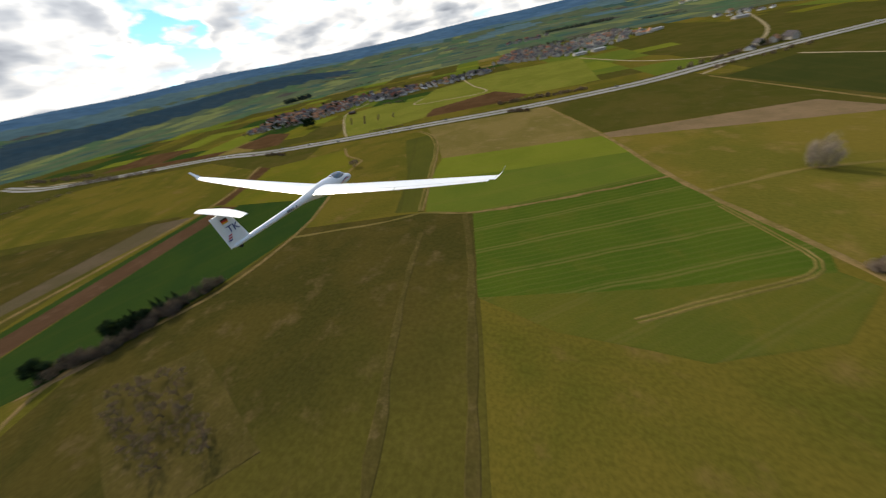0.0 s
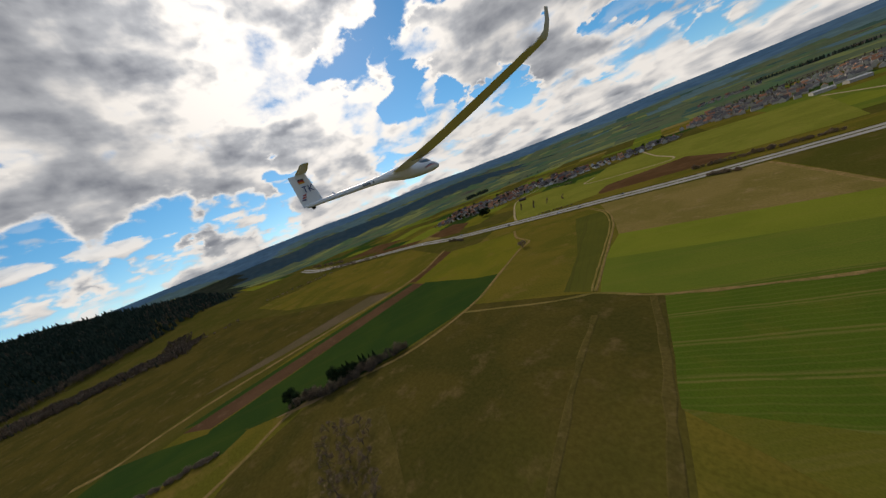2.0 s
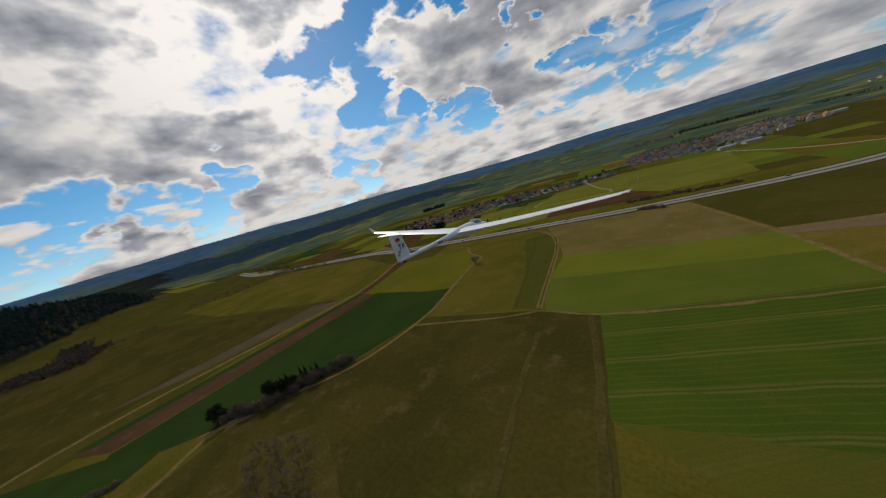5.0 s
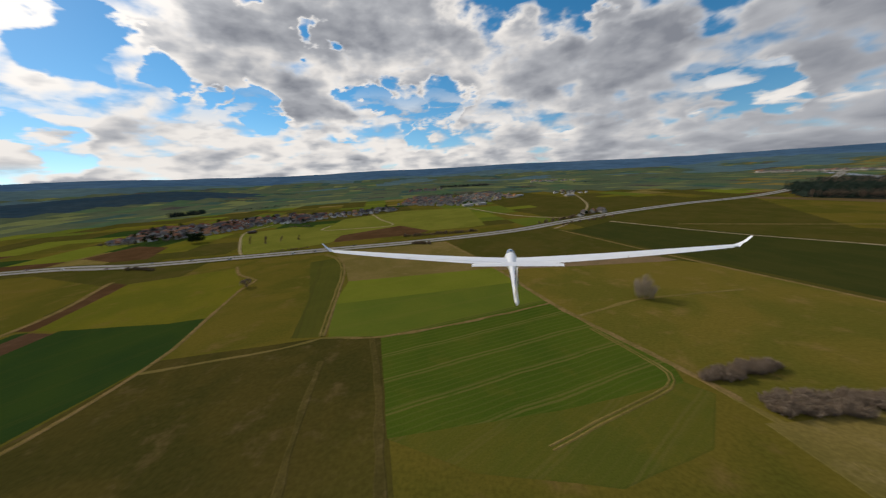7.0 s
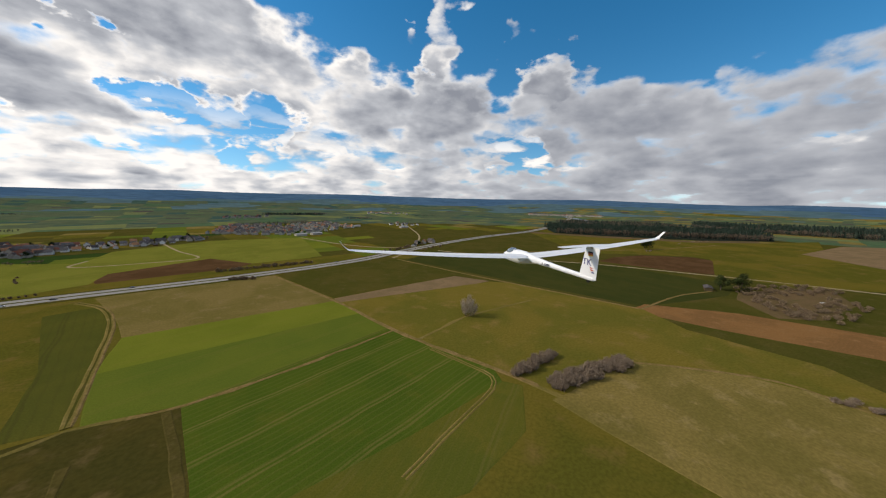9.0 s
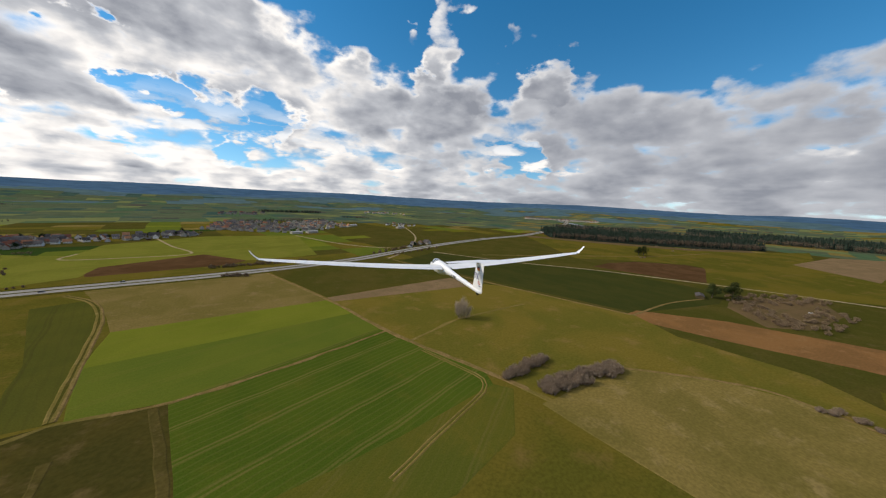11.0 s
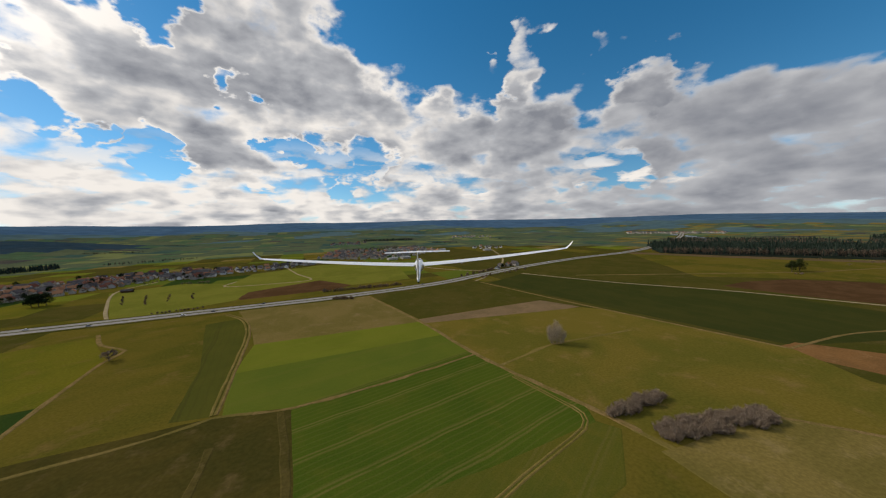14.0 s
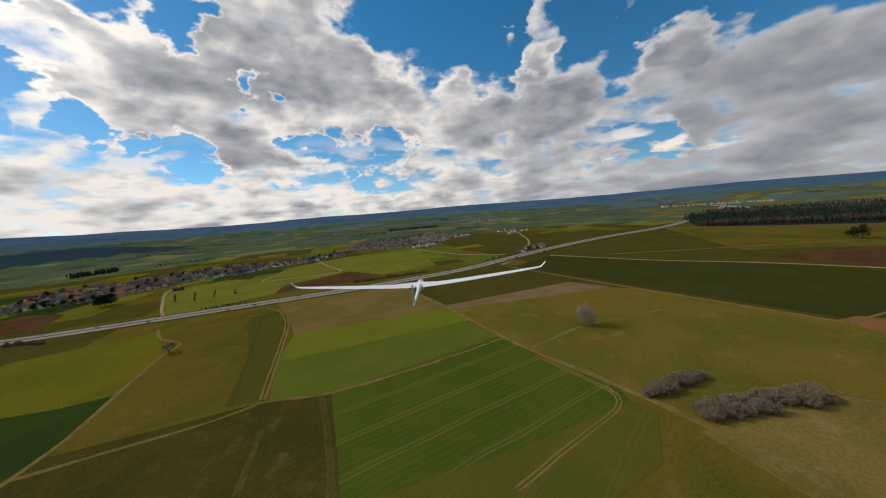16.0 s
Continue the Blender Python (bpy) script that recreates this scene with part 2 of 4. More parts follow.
GOLD = material("golden_meadow", (0.130, 0.100, 0.018), (0.098, 0.088, 0.015), 0.014, (0.160, 0.112, 0.031), 0.7)
WORN = material("worn_grass", (0.150, 0.112, 0.036), (0.120, 0.096, 0.026), 0.02, (0.170, 0.122, 0.050), 0.7)
WORN_FAINT = material("faintly_worn_grass", (0.076, 0.059, 0.017), (0.058, 0.048, 0.013), 0.05, (0.096, 0.071, 0.027), 0.7)
DULL = crop("dull_green_crop", (0.034, 0.040, 0.010), (0.043, 0.045, 0.011), 104, 4.0, 24, (0.066, 0.056, 0.018), 0.2)
HEATH = material("reddish_heath", (0.120, 0.080, 0.040), (0.098, 0.070, 0.032), 0.02, (0.085, 0.072, 0.025), 0.7)
WHEAT = crop("winter_wheat", (0.046, 0.073, 0.009), (0.058, 0.083, 0.010), 24, 3.4, 21, (0.145, 0.120, 0.034), 0.45, (0.074, 0.084, 0.012))
GREEN = crop("bright_crop", (0.124, 0.136, 0.016), (0.106, 0.122, 0.014), 24, 4.0, 24, (0.15, 0.135, 0.026), 0.25)
FRESH = material("fresh_meadow", (0.138, 0.138, 0.022), (0.114, 0.120, 0.018), 0.015, (0.155, 0.138, 0.028), 0.7)
DEEP = crop("deep_green_crop", (0.078, 0.102, 0.014), (0.092, 0.110, 0.015), 24, 4.0, 24, (0.125, 0.110, 0.026), 0.25)
LUSH = crop("lush_crop", (0.020, 0.041, 0.010), (0.027, 0.048, 0.010), 60, 4.0, 24, (0.056, 0.056, 0.014), 0.2)
YELLOW = material("yellow_green_crop", (0.115, 0.104, 0.012), (0.092, 0.092, 0.011), 0.015, (0.125, 0.098, 0.018), 0.7)
STRIPED = crop("striped_grass", (0.058, 0.062, 0.012), (0.072, 0.070, 0.013), 109, 5.0, 24, (0.046, 0.044, 0.012), 0.4)
SOIL = material("ploughed_soil", (0.067, 0.036, 0.016), (0.087, 0.048, 0.022), 0.03, (0.056, 0.031, 0.014), 0.9)
RED_DARK = material("dark_reddish_soil", (0.084, 0.047, 0.026), (0.070, 0.039, 0.021), 0.03, (0.098, 0.058, 0.033), 0.9)
RED_SOIL = material("reddish_soil", (0.190, 0.098, 0.036), (0.155, 0.082, 0.031), 0.03, (0.205, 0.115, 0.048), 0.9)
BARE = material("pale_stubble", (0.180, 0.122, 0.066), (0.150, 0.104, 0.054), 0.03, (0.125, 0.095, 0.042), 0.9)
GREY_SOIL = material("grey_fallow", (0.095, 0.071, 0.042), (0.080, 0.064, 0.033), 0.03, None, 0.9)
TRACK = material("gravel_track", (0.190, 0.128, 0.052), (0.140, 0.102, 0.033), 0.15, (0.104, 0.086, 0.022), 1.2)
PALE_TRACK = material("pale_track", (0.29, 0.232, 0.140), (0.235, 0.187, 0.100), 0.1, None, 1.2)
CONCRETE = material("concrete_road", (0.27, 0.257, 0.235), (0.235, 0.224, 0.205), 0.05, (0.20, 0.19, 0.172), 0.6)
ASPHALT = material("asphalt", (0.060, 0.060, 0.048), (0.078, 0.075, 0.058), 0.05, None, 0.8)
BARK = material("bark", (0.085, 0.065, 0.05), (0.12, 0.095, 0.075), 1.5, None, 8.0)
TWIG = material("bare_twigs", (0.218, 0.165, 0.118), (0.27, 0.208, 0.152), 0.4, None, 3.0, island_tone=0.3)
TWIG_WARM = material("warm_twigs", (0.19, 0.135, 0.085), (0.245, 0.18, 0.115), 0.4, None, 3.0, island_tone=0.4)
TWIG_PALE = material("pale_twigs", (0.30, 0.245, 0.185), (0.36, 0.295, 0.225), 0.4, None, 3.0, island_tone=0.3)
DARK_TWIG = material("dark_twigs", (0.105, 0.078, 0.058), (0.14, 0.105, 0.075), 0.2, None, 2.0, island_tone=0.4)
NEEDLE = material("conifer_needles", (0.014, 0.024, 0.010), (0.024, 0.036, 0.014), 0.3, None, 2.0, island_tone=0.4)
# needles of distant woods, lightened and blued to paint in the haze
HAZED_NEEDLE = material("hazed_conifer_needles", (0.022, 0.035, 0.026), (0.034, 0.046, 0.034), 0.05, None, 1.0, island_tone=0.35)
EVERGREEN = material("dark_leaves", (0.03, 0.045, 0.014), (0.055, 0.06, 0.02), 0.3, None, 2.0, island_tone=0.4)
# the next eight far materials hold aerial haze as blue in their base colour
HAZED_WOOD = material("hazed_wooded_hills", (0.046, 0.094, 0.158), (0.060, 0.112, 0.176), 0.002, (0.038, 0.080, 0.130), 0.01)
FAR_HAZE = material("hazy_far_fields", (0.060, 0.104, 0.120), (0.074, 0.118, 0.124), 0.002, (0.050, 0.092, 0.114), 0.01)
HAZED_RIDGE = material("hazed_dark_ridge", (0.020, 0.040, 0.058), (0.027, 0.046, 0.060), 0.006, (0.034, 0.050, 0.055), 0.03)
HAZED_GREEN = material("hazed_green_fields", (0.050, 0.088, 0.046), (0.062, 0.100, 0.050), 0.003, (0.076, 0.100, 0.048), 0.03)
HAZED_OLIVE = material("hazed_olive_fields", (0.078, 0.094, 0.052), (0.062, 0.082, 0.047), 0.003, (0.094, 0.100, 0.052), 0.03)
HAZED_BROWN = material("hazed_brown_fields", (0.062, 0.056, 0.046), (0.052, 0.052, 0.045), 0.004, None, 0.03)
HAZED_TEAL = material("hazed_dark_fields", (0.036, 0.068, 0.056), (0.044, 0.076, 0.058), 0.004, None, 0.03)
HAZED_LIGHT = material("hazed_bright_fields", (0.132, 0.146, 0.056), (0.110, 0.128, 0.050), 0.004, None, 0.03)
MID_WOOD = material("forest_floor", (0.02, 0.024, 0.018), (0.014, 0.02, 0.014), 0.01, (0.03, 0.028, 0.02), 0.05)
ROOF_RED = material("clay_tiles", (0.25, 0.105, 0.066), (0.29, 0.14, 0.09), 0.6, None, 3.0, random_tone=0.35)
ROOF_DARK = material("dark_tiles", (0.085, 0.078, 0.08), (0.13, 0.115, 0.11), 0.6, None, 3.0, random_tone=0.35)
RENDER_WHITE = material("white_render", (0.64, 0.63, 0.61), (0.52, 0.51, 0.49), 0.6, None, 3.0, random_tone=0.25)
RENDER_CREAM = material("cream_render", (0.40, 0.37, 0.32), (0.34, 0.31, 0.27), 0.6, None, 3.0, random_tone=0.2)
GLASS_DARK = material("dark_panes", (0.03, 0.035, 0.04), (0.05, 0.055, 0.06), 1.0, None, 3.0, rough=0.15)
WATER = material("river_water", (0.10, 0.12, 0.14), (0.08, 0.10, 0.12), 0.02, None, 0.3, rough=0.12)
STEEL = material("grey_sheet_roof", (0.34, 0.34, 0.34), (0.27, 0.27, 0.28), 0.3, None, 2.0, rough=0.6)

# ---- ground ----
ROAD_TURN = radians(14.0)


# yaw of the far ridges and their height
SKYLINE = ((-180, -120, -75, -50, -20, 0, 15, 35, 50, 65, 80, 95, 105, 130, 180), (60, 60, 95, 118, 128, 140, 145, 150, 175, 190, 195, 180, 170, 150, 60))


def far_rise(x, y):
    """Height of the land: level round the fields, rolling and rising farther off."""
    r = math.hypot(x, y)
    f = min(max((r - 900) / 2000, 0.0), 1.0)
    roll = noise.noise((x / 900, y / 900, 3.1)) * 16 + noise.noise((x / 320, y / 320, 7.7)) * 5
    yaw = math.degrees(math.atan2(-x, y))
    far = min(max((r - 2700) / 1800, 0.0), 1.0)
    lift = float(np.interp(yaw, SKYLINE[0], SKYLINE[1])) + 14 * noise.noise((x / 1500, y / 1500, 5.0))
    hill = 150 * math.exp(-(((x + 1420) / 430) ** 2 + ((y + 470) / 430) ** 2))
    hill *= min(max((r - 800) / 250, 0.0), 1.0)
    hill += 75 * math.exp(-(((x - 2600) / 600) ** 2 + ((y + 350) / 500) ** 2))
    side = float(np.interp(yaw, (28, 44, 98, 108), (0, 1, 1, 0)))
    hill += side * (62 + 20 * noise.noise((x / 500, y / 500, 2.0))) * math.exp(-((r - 2300) / 380) ** 2)
    return f * roll + lift * far * far * (3 - 2 * far) + hill


def bm_object(name, bm, mats, parent=None, smooth=False):
    me = bpy.data.meshes.new(name)
    bm.to_mesh(me)
    bm.free()
    for m in mats if isinstance(mats, (list, tuple)) else [mats]:
        me.materials.append(m)
    if smooth:
        for p in me.polygons:
            p.use_smooth = True
    ob = new(name, me)
    if parent:
        ob.parent = parent
    return ob


def part(name, bm, mats, parent, label="", smooth=False):
    ob = bm_object(name, bm, mats, parent, smooth)
    return tagged(ob, label) if label else ob


def make_ground():
    far_mats = [MEADOW, OLIVE, GREEN, DEEP, YELLOW, SOIL, RED_SOIL, LUSH, DRY, HAZED_WOOD, MID_WOOD, HAZED_GREEN, HAZED_OLIVE, HAZED_BROWN, HAZED_TEAL, HAZED_LIGHT, HAZED_RIDGE, FAR_HAZE]
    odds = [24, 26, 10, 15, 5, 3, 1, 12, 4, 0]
    # slots of the haze-tinted materials for farther cells
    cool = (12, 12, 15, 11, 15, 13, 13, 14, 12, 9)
    dx, dy, nx, ny = 75.0, 46.0, 126, 206
    c, s = math.cos(ROAD_TURN), math.sin(ROAD_TURN)
    rng = random.Random(5)
    kind = {}
    for bi in range(nx):
        j = 0
        while j < ny:
            deep = rng.choice((1, 1, 2, 2, 3, 5))
            k = rng.choices(range(10), odds)[0]
            for q in range(deep):
                kind.setdefault((bi, j + q), k)
            wide = rng.choice((3, 5, 7, 10, 14))
            for p in range(wide):
                for q in range(deep):
                    if rng.random() < 0.9:
                        kind[(bi + p, j + q)] = k
            j += deep
    me = bpy.data.meshes.new("ground")
    verts, faces, slots = [], [], []
    for i in range(nx + 1):
        for j in range(ny + 1):
            u, v = (i - nx / 2) * dx, (j - ny / 2) * dy
            if math.hypot(u, v) > 700:
                u += 26 * noise.noise((u / 260, v / 260, 1.0))
                v += 20 * noise.noise((u / 210, v / 210, 9.0))
            x, y = u * c - v * s, u * s + v * c
            r = math.hypot(x, y)
            if r > 4700:
                x, y = x * 4700 / r, y * 4700 / r
            verts.append((x, y, far_rise(x, y)))
    for i in range(nx):
        for j in range(ny):
            a = i * (ny + 1) + j
            f = (a, a + ny + 1, a + ny + 2, a + 1)
            x = sum(verts[q][0] for q in f) / 4
            y = sum(verts[q][1] for q in f) / 4
            r = math.hypot(x, y)
            if r > 4690:
                continue
            k = kind[(i, j)] if r > 520 else 0
            if x < -320 and y < 330 and r < 1150:
                k = 1
            if x > 150 and y > 0 and r < 1000:
                k = 1
            # painted haze by distance: farther cells take the bluish materials
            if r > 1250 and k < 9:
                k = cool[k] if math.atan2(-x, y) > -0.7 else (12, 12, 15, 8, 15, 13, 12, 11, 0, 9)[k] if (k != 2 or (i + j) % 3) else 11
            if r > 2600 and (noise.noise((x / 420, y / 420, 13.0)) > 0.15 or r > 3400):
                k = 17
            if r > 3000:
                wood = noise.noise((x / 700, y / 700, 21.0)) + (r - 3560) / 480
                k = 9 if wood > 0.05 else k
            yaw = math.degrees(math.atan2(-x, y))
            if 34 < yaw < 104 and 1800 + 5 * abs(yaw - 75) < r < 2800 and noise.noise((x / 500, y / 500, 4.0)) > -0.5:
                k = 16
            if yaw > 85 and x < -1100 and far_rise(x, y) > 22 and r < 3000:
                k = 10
            faces.append(f)
            slots.append(k)
    me.from_pydata(verts, [], faces)
    me.update()
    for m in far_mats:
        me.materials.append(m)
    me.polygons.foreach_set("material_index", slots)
    ob = new("ground", me)
    return tagged(ob, "rolling farmland with meadows, crops and wooded hills", "ground", kind="structure")


make_ground()

level = [0.02]


def outline(corners, wander=0.7, piece=12.0, seed=0):
    pts = []
    for (x0, y0), (x1, y1) in zip(corners, corners[1:] + corners[:1]):
        n = max(1, int(math.hypot(x1 - x0, y1 - y0) / piece))
        for k in range(n):
            f = k / n
            x, y = x0 + (x1 - x0) * f, y0 + (y1 - y0) * f
            pts.append((x + wander * noise.noise((x / 9, y / 9, seed)), y + wander * noise.noise((x / 9, y / 9, seed + 50))))
    return pts


def field(name, label, mat, corners, category="field"):
    level[0] += 0.004
    bm = bmesh.new()
    top = [bm.verts.new((x, y, level[0] + max(far_rise(x, y), 0))) for x, y in outline(corners)]
    turn = 1 if sum(a.co.x * b.co.y - b.co.x * a.co.y for a, b in zip(top, top[1:] + top[:1])) > 0 else -1
    low = []
    for k, v in enumerate(top):
        ahead = top[(k + 1) % len(top)].co - top[k - 1].co
        out = Vector((ahead.y, -ahead.x, 0)).normalized() * turn * 0.9
        low.append(bm.verts.new((v.co.x + out.x, v.co.y + out.y, v.co.z - level[0] - 0.04)))
    face = bm.faces.new(top)
    for k in range(len(top)):
        bm.faces.new((top[k - 1], low[k - 1], low[k], top[k]))
    if face.normal.z < 0:
        face.normal_flip()
    bmesh.ops.triangulate(bm, faces=[face])
    bmesh.ops.recalc_face_normals(bm, faces=bm.faces)
    return tagged(bm_object(name, bm, mat), label, category, kind="structure")


def smooth_line(pts, piece=10.0):
    """A rounded line through the given points."""
    out = []
    P = [Vector(p) for p in pts]
    P = [2 * P[0] - P[1]] + P + [2 * P[-1] - P[-2]]
    for a, b, c, d in zip(P, P[1:], P[2:], P[3:]):
        n = max(2, int((c - b).length / piece))
        for k in range(n):
            t = k / n
            out.append(0.5 * (2 * b + (c - a) * t + (2 * a - 5 * b + 4 * c - d) * t * t + (3 * b - a - 3 * c + d) * t ** 3))
    return out + [P[-2]]


def strip(name, label, mat, pts, wide, offset=0.0, thick=0.08, category="track", wander=0.0, parent=None, kind="structure"):
    """A band of constant width along a rounded line."""
    if parent is None:
        level[0] += 0.004
    line = smooth_line(pts)
    bm = bmesh.new()
    rows = []
    for k, p in enumerate(line):
        ahead = (line[min(k + 1, len(line) - 1)] - line[max(k - 1, 0)]).normalized()
        side = Vector((-ahead.y, ahead.x))
        a, b = p + side * (offset + wide / 2), p + side * (offset - wide / 2)
        if wander:
            a += side * wander * noise.noise((p.x / 7, p.y / 7, 1))
            b += side * wander * noise.noise((p.x / 7, p.y / 7, 8))
        c, d = a + side * 0.7, b - side * 0.7
        z = level[0] + thick + max(far_rise(p.x, p.y), 0)
        rows.append([bm.verts.new((a.x, a.y, z)), bm.verts.new((b.x, b.y, z)), bm.verts.new((d.x, d.y, z - thick - level[0] - 0.05)), bm.verts.new((c.x, c.y, z - thick - level[0] - 0.05))])
    for r, q in zip(rows, rows[1:]):
        for k in range(4):
            bm.faces.new((r[k], r[(k + 1) % 4], q[(k + 1) % 4], q[k]))
    bm.faces.new(rows[0])
    bm.faces.new(rows[-1][::-1])
    bmesh.ops.recalc_face_normals(bm, faces=bm.faces)
    ob = bm_object(name, bm, mat, parent)
    return tagged(ob, label, category, kind=kind) if label else ob


# the fields round the crossing of the tracks
field("meadow_far", "olive meadow beyond the ploughed land", PASTURE, [(-760, 10), (-530, 70), (-340, 155), (-344, -27), (-319, -100), (-330, -160), (-480, -300), (-700, -330), (-740, -120)])
field("meadow_hedge", "brown-green meadow beside the highway", MEADOW, [(-321, 164), (-363, 268), (-513, 314), (-697, 267), (-800, 200), (-770, 60), (-560, 80)])
field("fallow_strip", "grey fallow strip along a track", GREY_SOIL, [(-322, 154), (-364, 138), (-360, -44), (-343, 0)])
field("crop_strip", "narrow green crop strip", LUSH, [(-316, 172), (-308, 174), (-296, -48), (-305, -58)])
field("red_field", "reddish-brown ploughed strip", RED_DARK, [(-286, 172), (-307, 173), (-296, -57), (-271, -41)])
field("dark_field", "dark brown ploughed strip", SOIL, [(-340, 271), (-365, 279), (-321, 176), (-308, 176)])
field("yellow_field", "yellow-green field beside the highway", YELLOW, [(-343, 274), (-261, 317), (-203, 252), (-187, 192), (-227, 177), (-285, 176), (-307, 177)])
field("lush_field", "deep green winter crop", LUSH, [(-286, 176), (-211, 184), (-187, 192), (-173, 139), (-185, 72), (-204, 13), (-216, 0), (-229, -20), (-262, -44), (-268, -41)])
field("lush_end", "dark green winter crop by a track", LUSH, [(-314, -100), (-290, -70), (-264, -43), (-230, -22), (-222, -36), (-233, -58), (-238, -82), (-286, -135)])
field("bare_ground", "pale bare earth beside a hedge", BARE, [(-211, 10), (-201, 22), (-198, 27), (-203, 14), (-211, 3), (-218, -6)])
field("pasture", "olive-brown grass pasture", PASTURE, [(-171, 138), (-87, 160), (-49, 161), (-27, 87), (-2, 0), (36, -70), (-149, -74), (-193, -32), (-204, 8), (-182, 71)])
field("grass_west", "mown meadow between track and ditch", MEADOW, [(-260, 321), (-186, 364), (-176, 326), (-126, 225), (-106, 164), (-172, 140), (-187, 192), (-203, 252)])
field("dark_strip", "dull green striped strip beside the ditch", STRIPED, [(-178, 334), (-152, 347), (-123, 290), (-108, 232), (-88, 162), (-106, 161), (-126, 225)])
field("old_grass", "olive-brown grassland by the highway", WORN, [(-169, 384), (-25, 418), (34, 290), (-106, 263), (-120, 296)])
field("bright_field", "bright green young crop", GREEN, [(-106, 263), (34, 290), (50, 249), (-98, 211)])
field("middle_field", "deep green young crop", DEEP, [(-98, 211), (50, 249), (62, 206), (-47, 162), (-82, 162)])
field("headland", "thin green headland of the wheat field", HEADLAND, [(-27, 87), (41, 102), (98, 118), (106, 110), (86, 84), (50, 70), (6, 74)])
field("wheat_field", "green winter wheat with drilled rows and wheel tracks", WHEAT, [(-49, 161), (60, 209), (102, 134), (98, 117), (41, 101), (-27, 87)])
field("stubble", "pale bare strip of stubble", BARE, [(33, 297), (183, 334), (210, 297), (45, 269)])
field("green_field", "dull green field between two tracks", DULL, [(158, 454), (243, 520), (366, 388), (449, 302), (481, 170), (417, 151), (294, 164), (240, 283)])
field("olive_field", "olive grass north of the tracks", OLIVE, [(-20, 418), (139, 496), (191, 389), (212, 297), (183, 337), (33, 299)])
field("ploughed_field", "red-brown ploughed field", RED_SOIL, [(270, 163), (302, 168), (356, 118), (402, 40), (424, -30), (362, -40), (335, 40), (300, 100)])
field("tree_meadow", "golden-green meadow round a lone tree", GOLD, [(67, 202), (34, 283), (210, 294), (229, 281), (286, 159), (271, 116), (287, 51), (250, -30), (143, -45), (114, 108), (100, 136)])
field("dry_meadow", "dry yellowish meadow with tufts", DRY, [(112, 94), (181, 104), (222, 75), (244, 39), (233, -33), (142, -41)])
field("brown_field", "brown ploughed field beside the highway", SOIL, [(-193, 443), (-214, 485), (-117, 569), (-56, 507), (-70, 482)])
field("north_meadow", "bright meadow beyond the highway", FRESH, [(-199, 443), (-288, 371), (-423, 550), (-353, 611), (-209, 563)])
field("wedge_field", "brown ploughed wedge between highway and village", SOIL, [(-552, 394), (-547, 470), (-477, 453), (-435, 380), (-475, 369)])
field("village_meadow", "green meadow below the village", FRESH, [(-214, 485), (-117, 569), (-56, 507), (40, 537), (15, 812), (-159, 801), (-274, 691), (-263, 554)])
field("far_brown", "brown ploughed land beyond the track", SOIL, [(457, 339), (512, 353), (587, 349), (656, 300), (654, 252), (527, 206), (493, 250)])
field("heath_edge", "red-brown heath along the wood", HEATH, [(679, 781), (816, 601), (967, 445), (1136, 378), (1091, 357), (911, 432), (774, 584), (663, 735)])
field("far_meadow", "olive-green meadow before the wood", MEADOW, [(494, 406), (659, 735), (774, 582), (912, 428), (1100, 353), (1305, 313), (678, 133), (539, 197), (669, 255), (668, 307), (591, 359)])
field("green_meadow", "fresh green meadow beyond a farm road", MEADOW, [(515, 205), (640, 262), (700, 296), (830, 262), (930, 190), (850, 20), (640, 60), (545, 140)])
field("tan_field", "pale tan stubble field in the plain", BARE, [(926, 239), (1211, 251), (1376, 150), (1115, 143), (832, 115)])
field("scrub_floor", "brown rough grass under scrub", HEATH, [(410, 140), (443, 151), (500, 141), (561, 114), (496, 82), (405, 81), (375, 99)])

# tracks and ditch
strip("track", "grassy gravel farm track", TRACK, [(-24, 416), (32, 292), (65, 203), (99, 136), (112, 110), (114, 107)], 2.8, wander=1.3)
strip("track", "faint grassy track beside the thicket", DRY, [(112, 109), (117, 97), (127, 71), (136, 41), (146, -8)], 2.4, wander=2.2, thick=0.01)
strip("track", "grassy farm track along the crop", TRACK, [(64, 204), (2, 177), (-47, 161), (-67, 160)], 1.7, wander=1.4)
strip("track", "faint grassy path beside the pasture", WORN, [(-66, 160), (-86, 160), (-105, 149), (-172, 126)], 1.5, wander=1.2, thick=0.01)
strip("track", "gravel farm track past a tree", TRACK, [(-263, 325), (-237, 294), (-206, 275), (-204, 252), (-187, 192), (-173, 139), (-177, 72), (-211, 9), (-194, -32), (-179, -76)], 2.0, wander=0.5)
strip("track", "pale gravel track between fields", TRACK, [(-371, 281), (-324, 174), (-328, -5), (-323, -69), (-315, -99), (-322, -122)], 3.6, wander=0.6)
strip("track", "straight farm track over the fields", TRACK, [(149, 467), (199, 346), (229, 281), (286, 159)], 2.2, wander=0.5)
strip("track", "pale farm road to the wood", PALE_TRACK, [(247, 525), (340, 404), (433, 315), (520, 200), (562, 138), (621, 40)], 3.0)
strip("track", "farm track over the dry meadow", TRACK, [(181, 104), (220, 74), (238, 55), (242, 39), (244, 6)], 1.8, wander=0.6)
strip("track", "faint worn path past a lone tree", DRY, [(73, 181), (99, 194), (125, 206), (160, 213), (206, 220)], 2.2, wander=2.0, thick=0.01)
strip("track", "farm track to the shed", TRACK, [(287, 161), (363, 171), (425, 166)], 1.6, wander=0.6)
strip("track", "pale village lane", PALE_TRACK, [(-282, 360), (-341, 436), (-420, 560), (-420, 650)], 2.4)
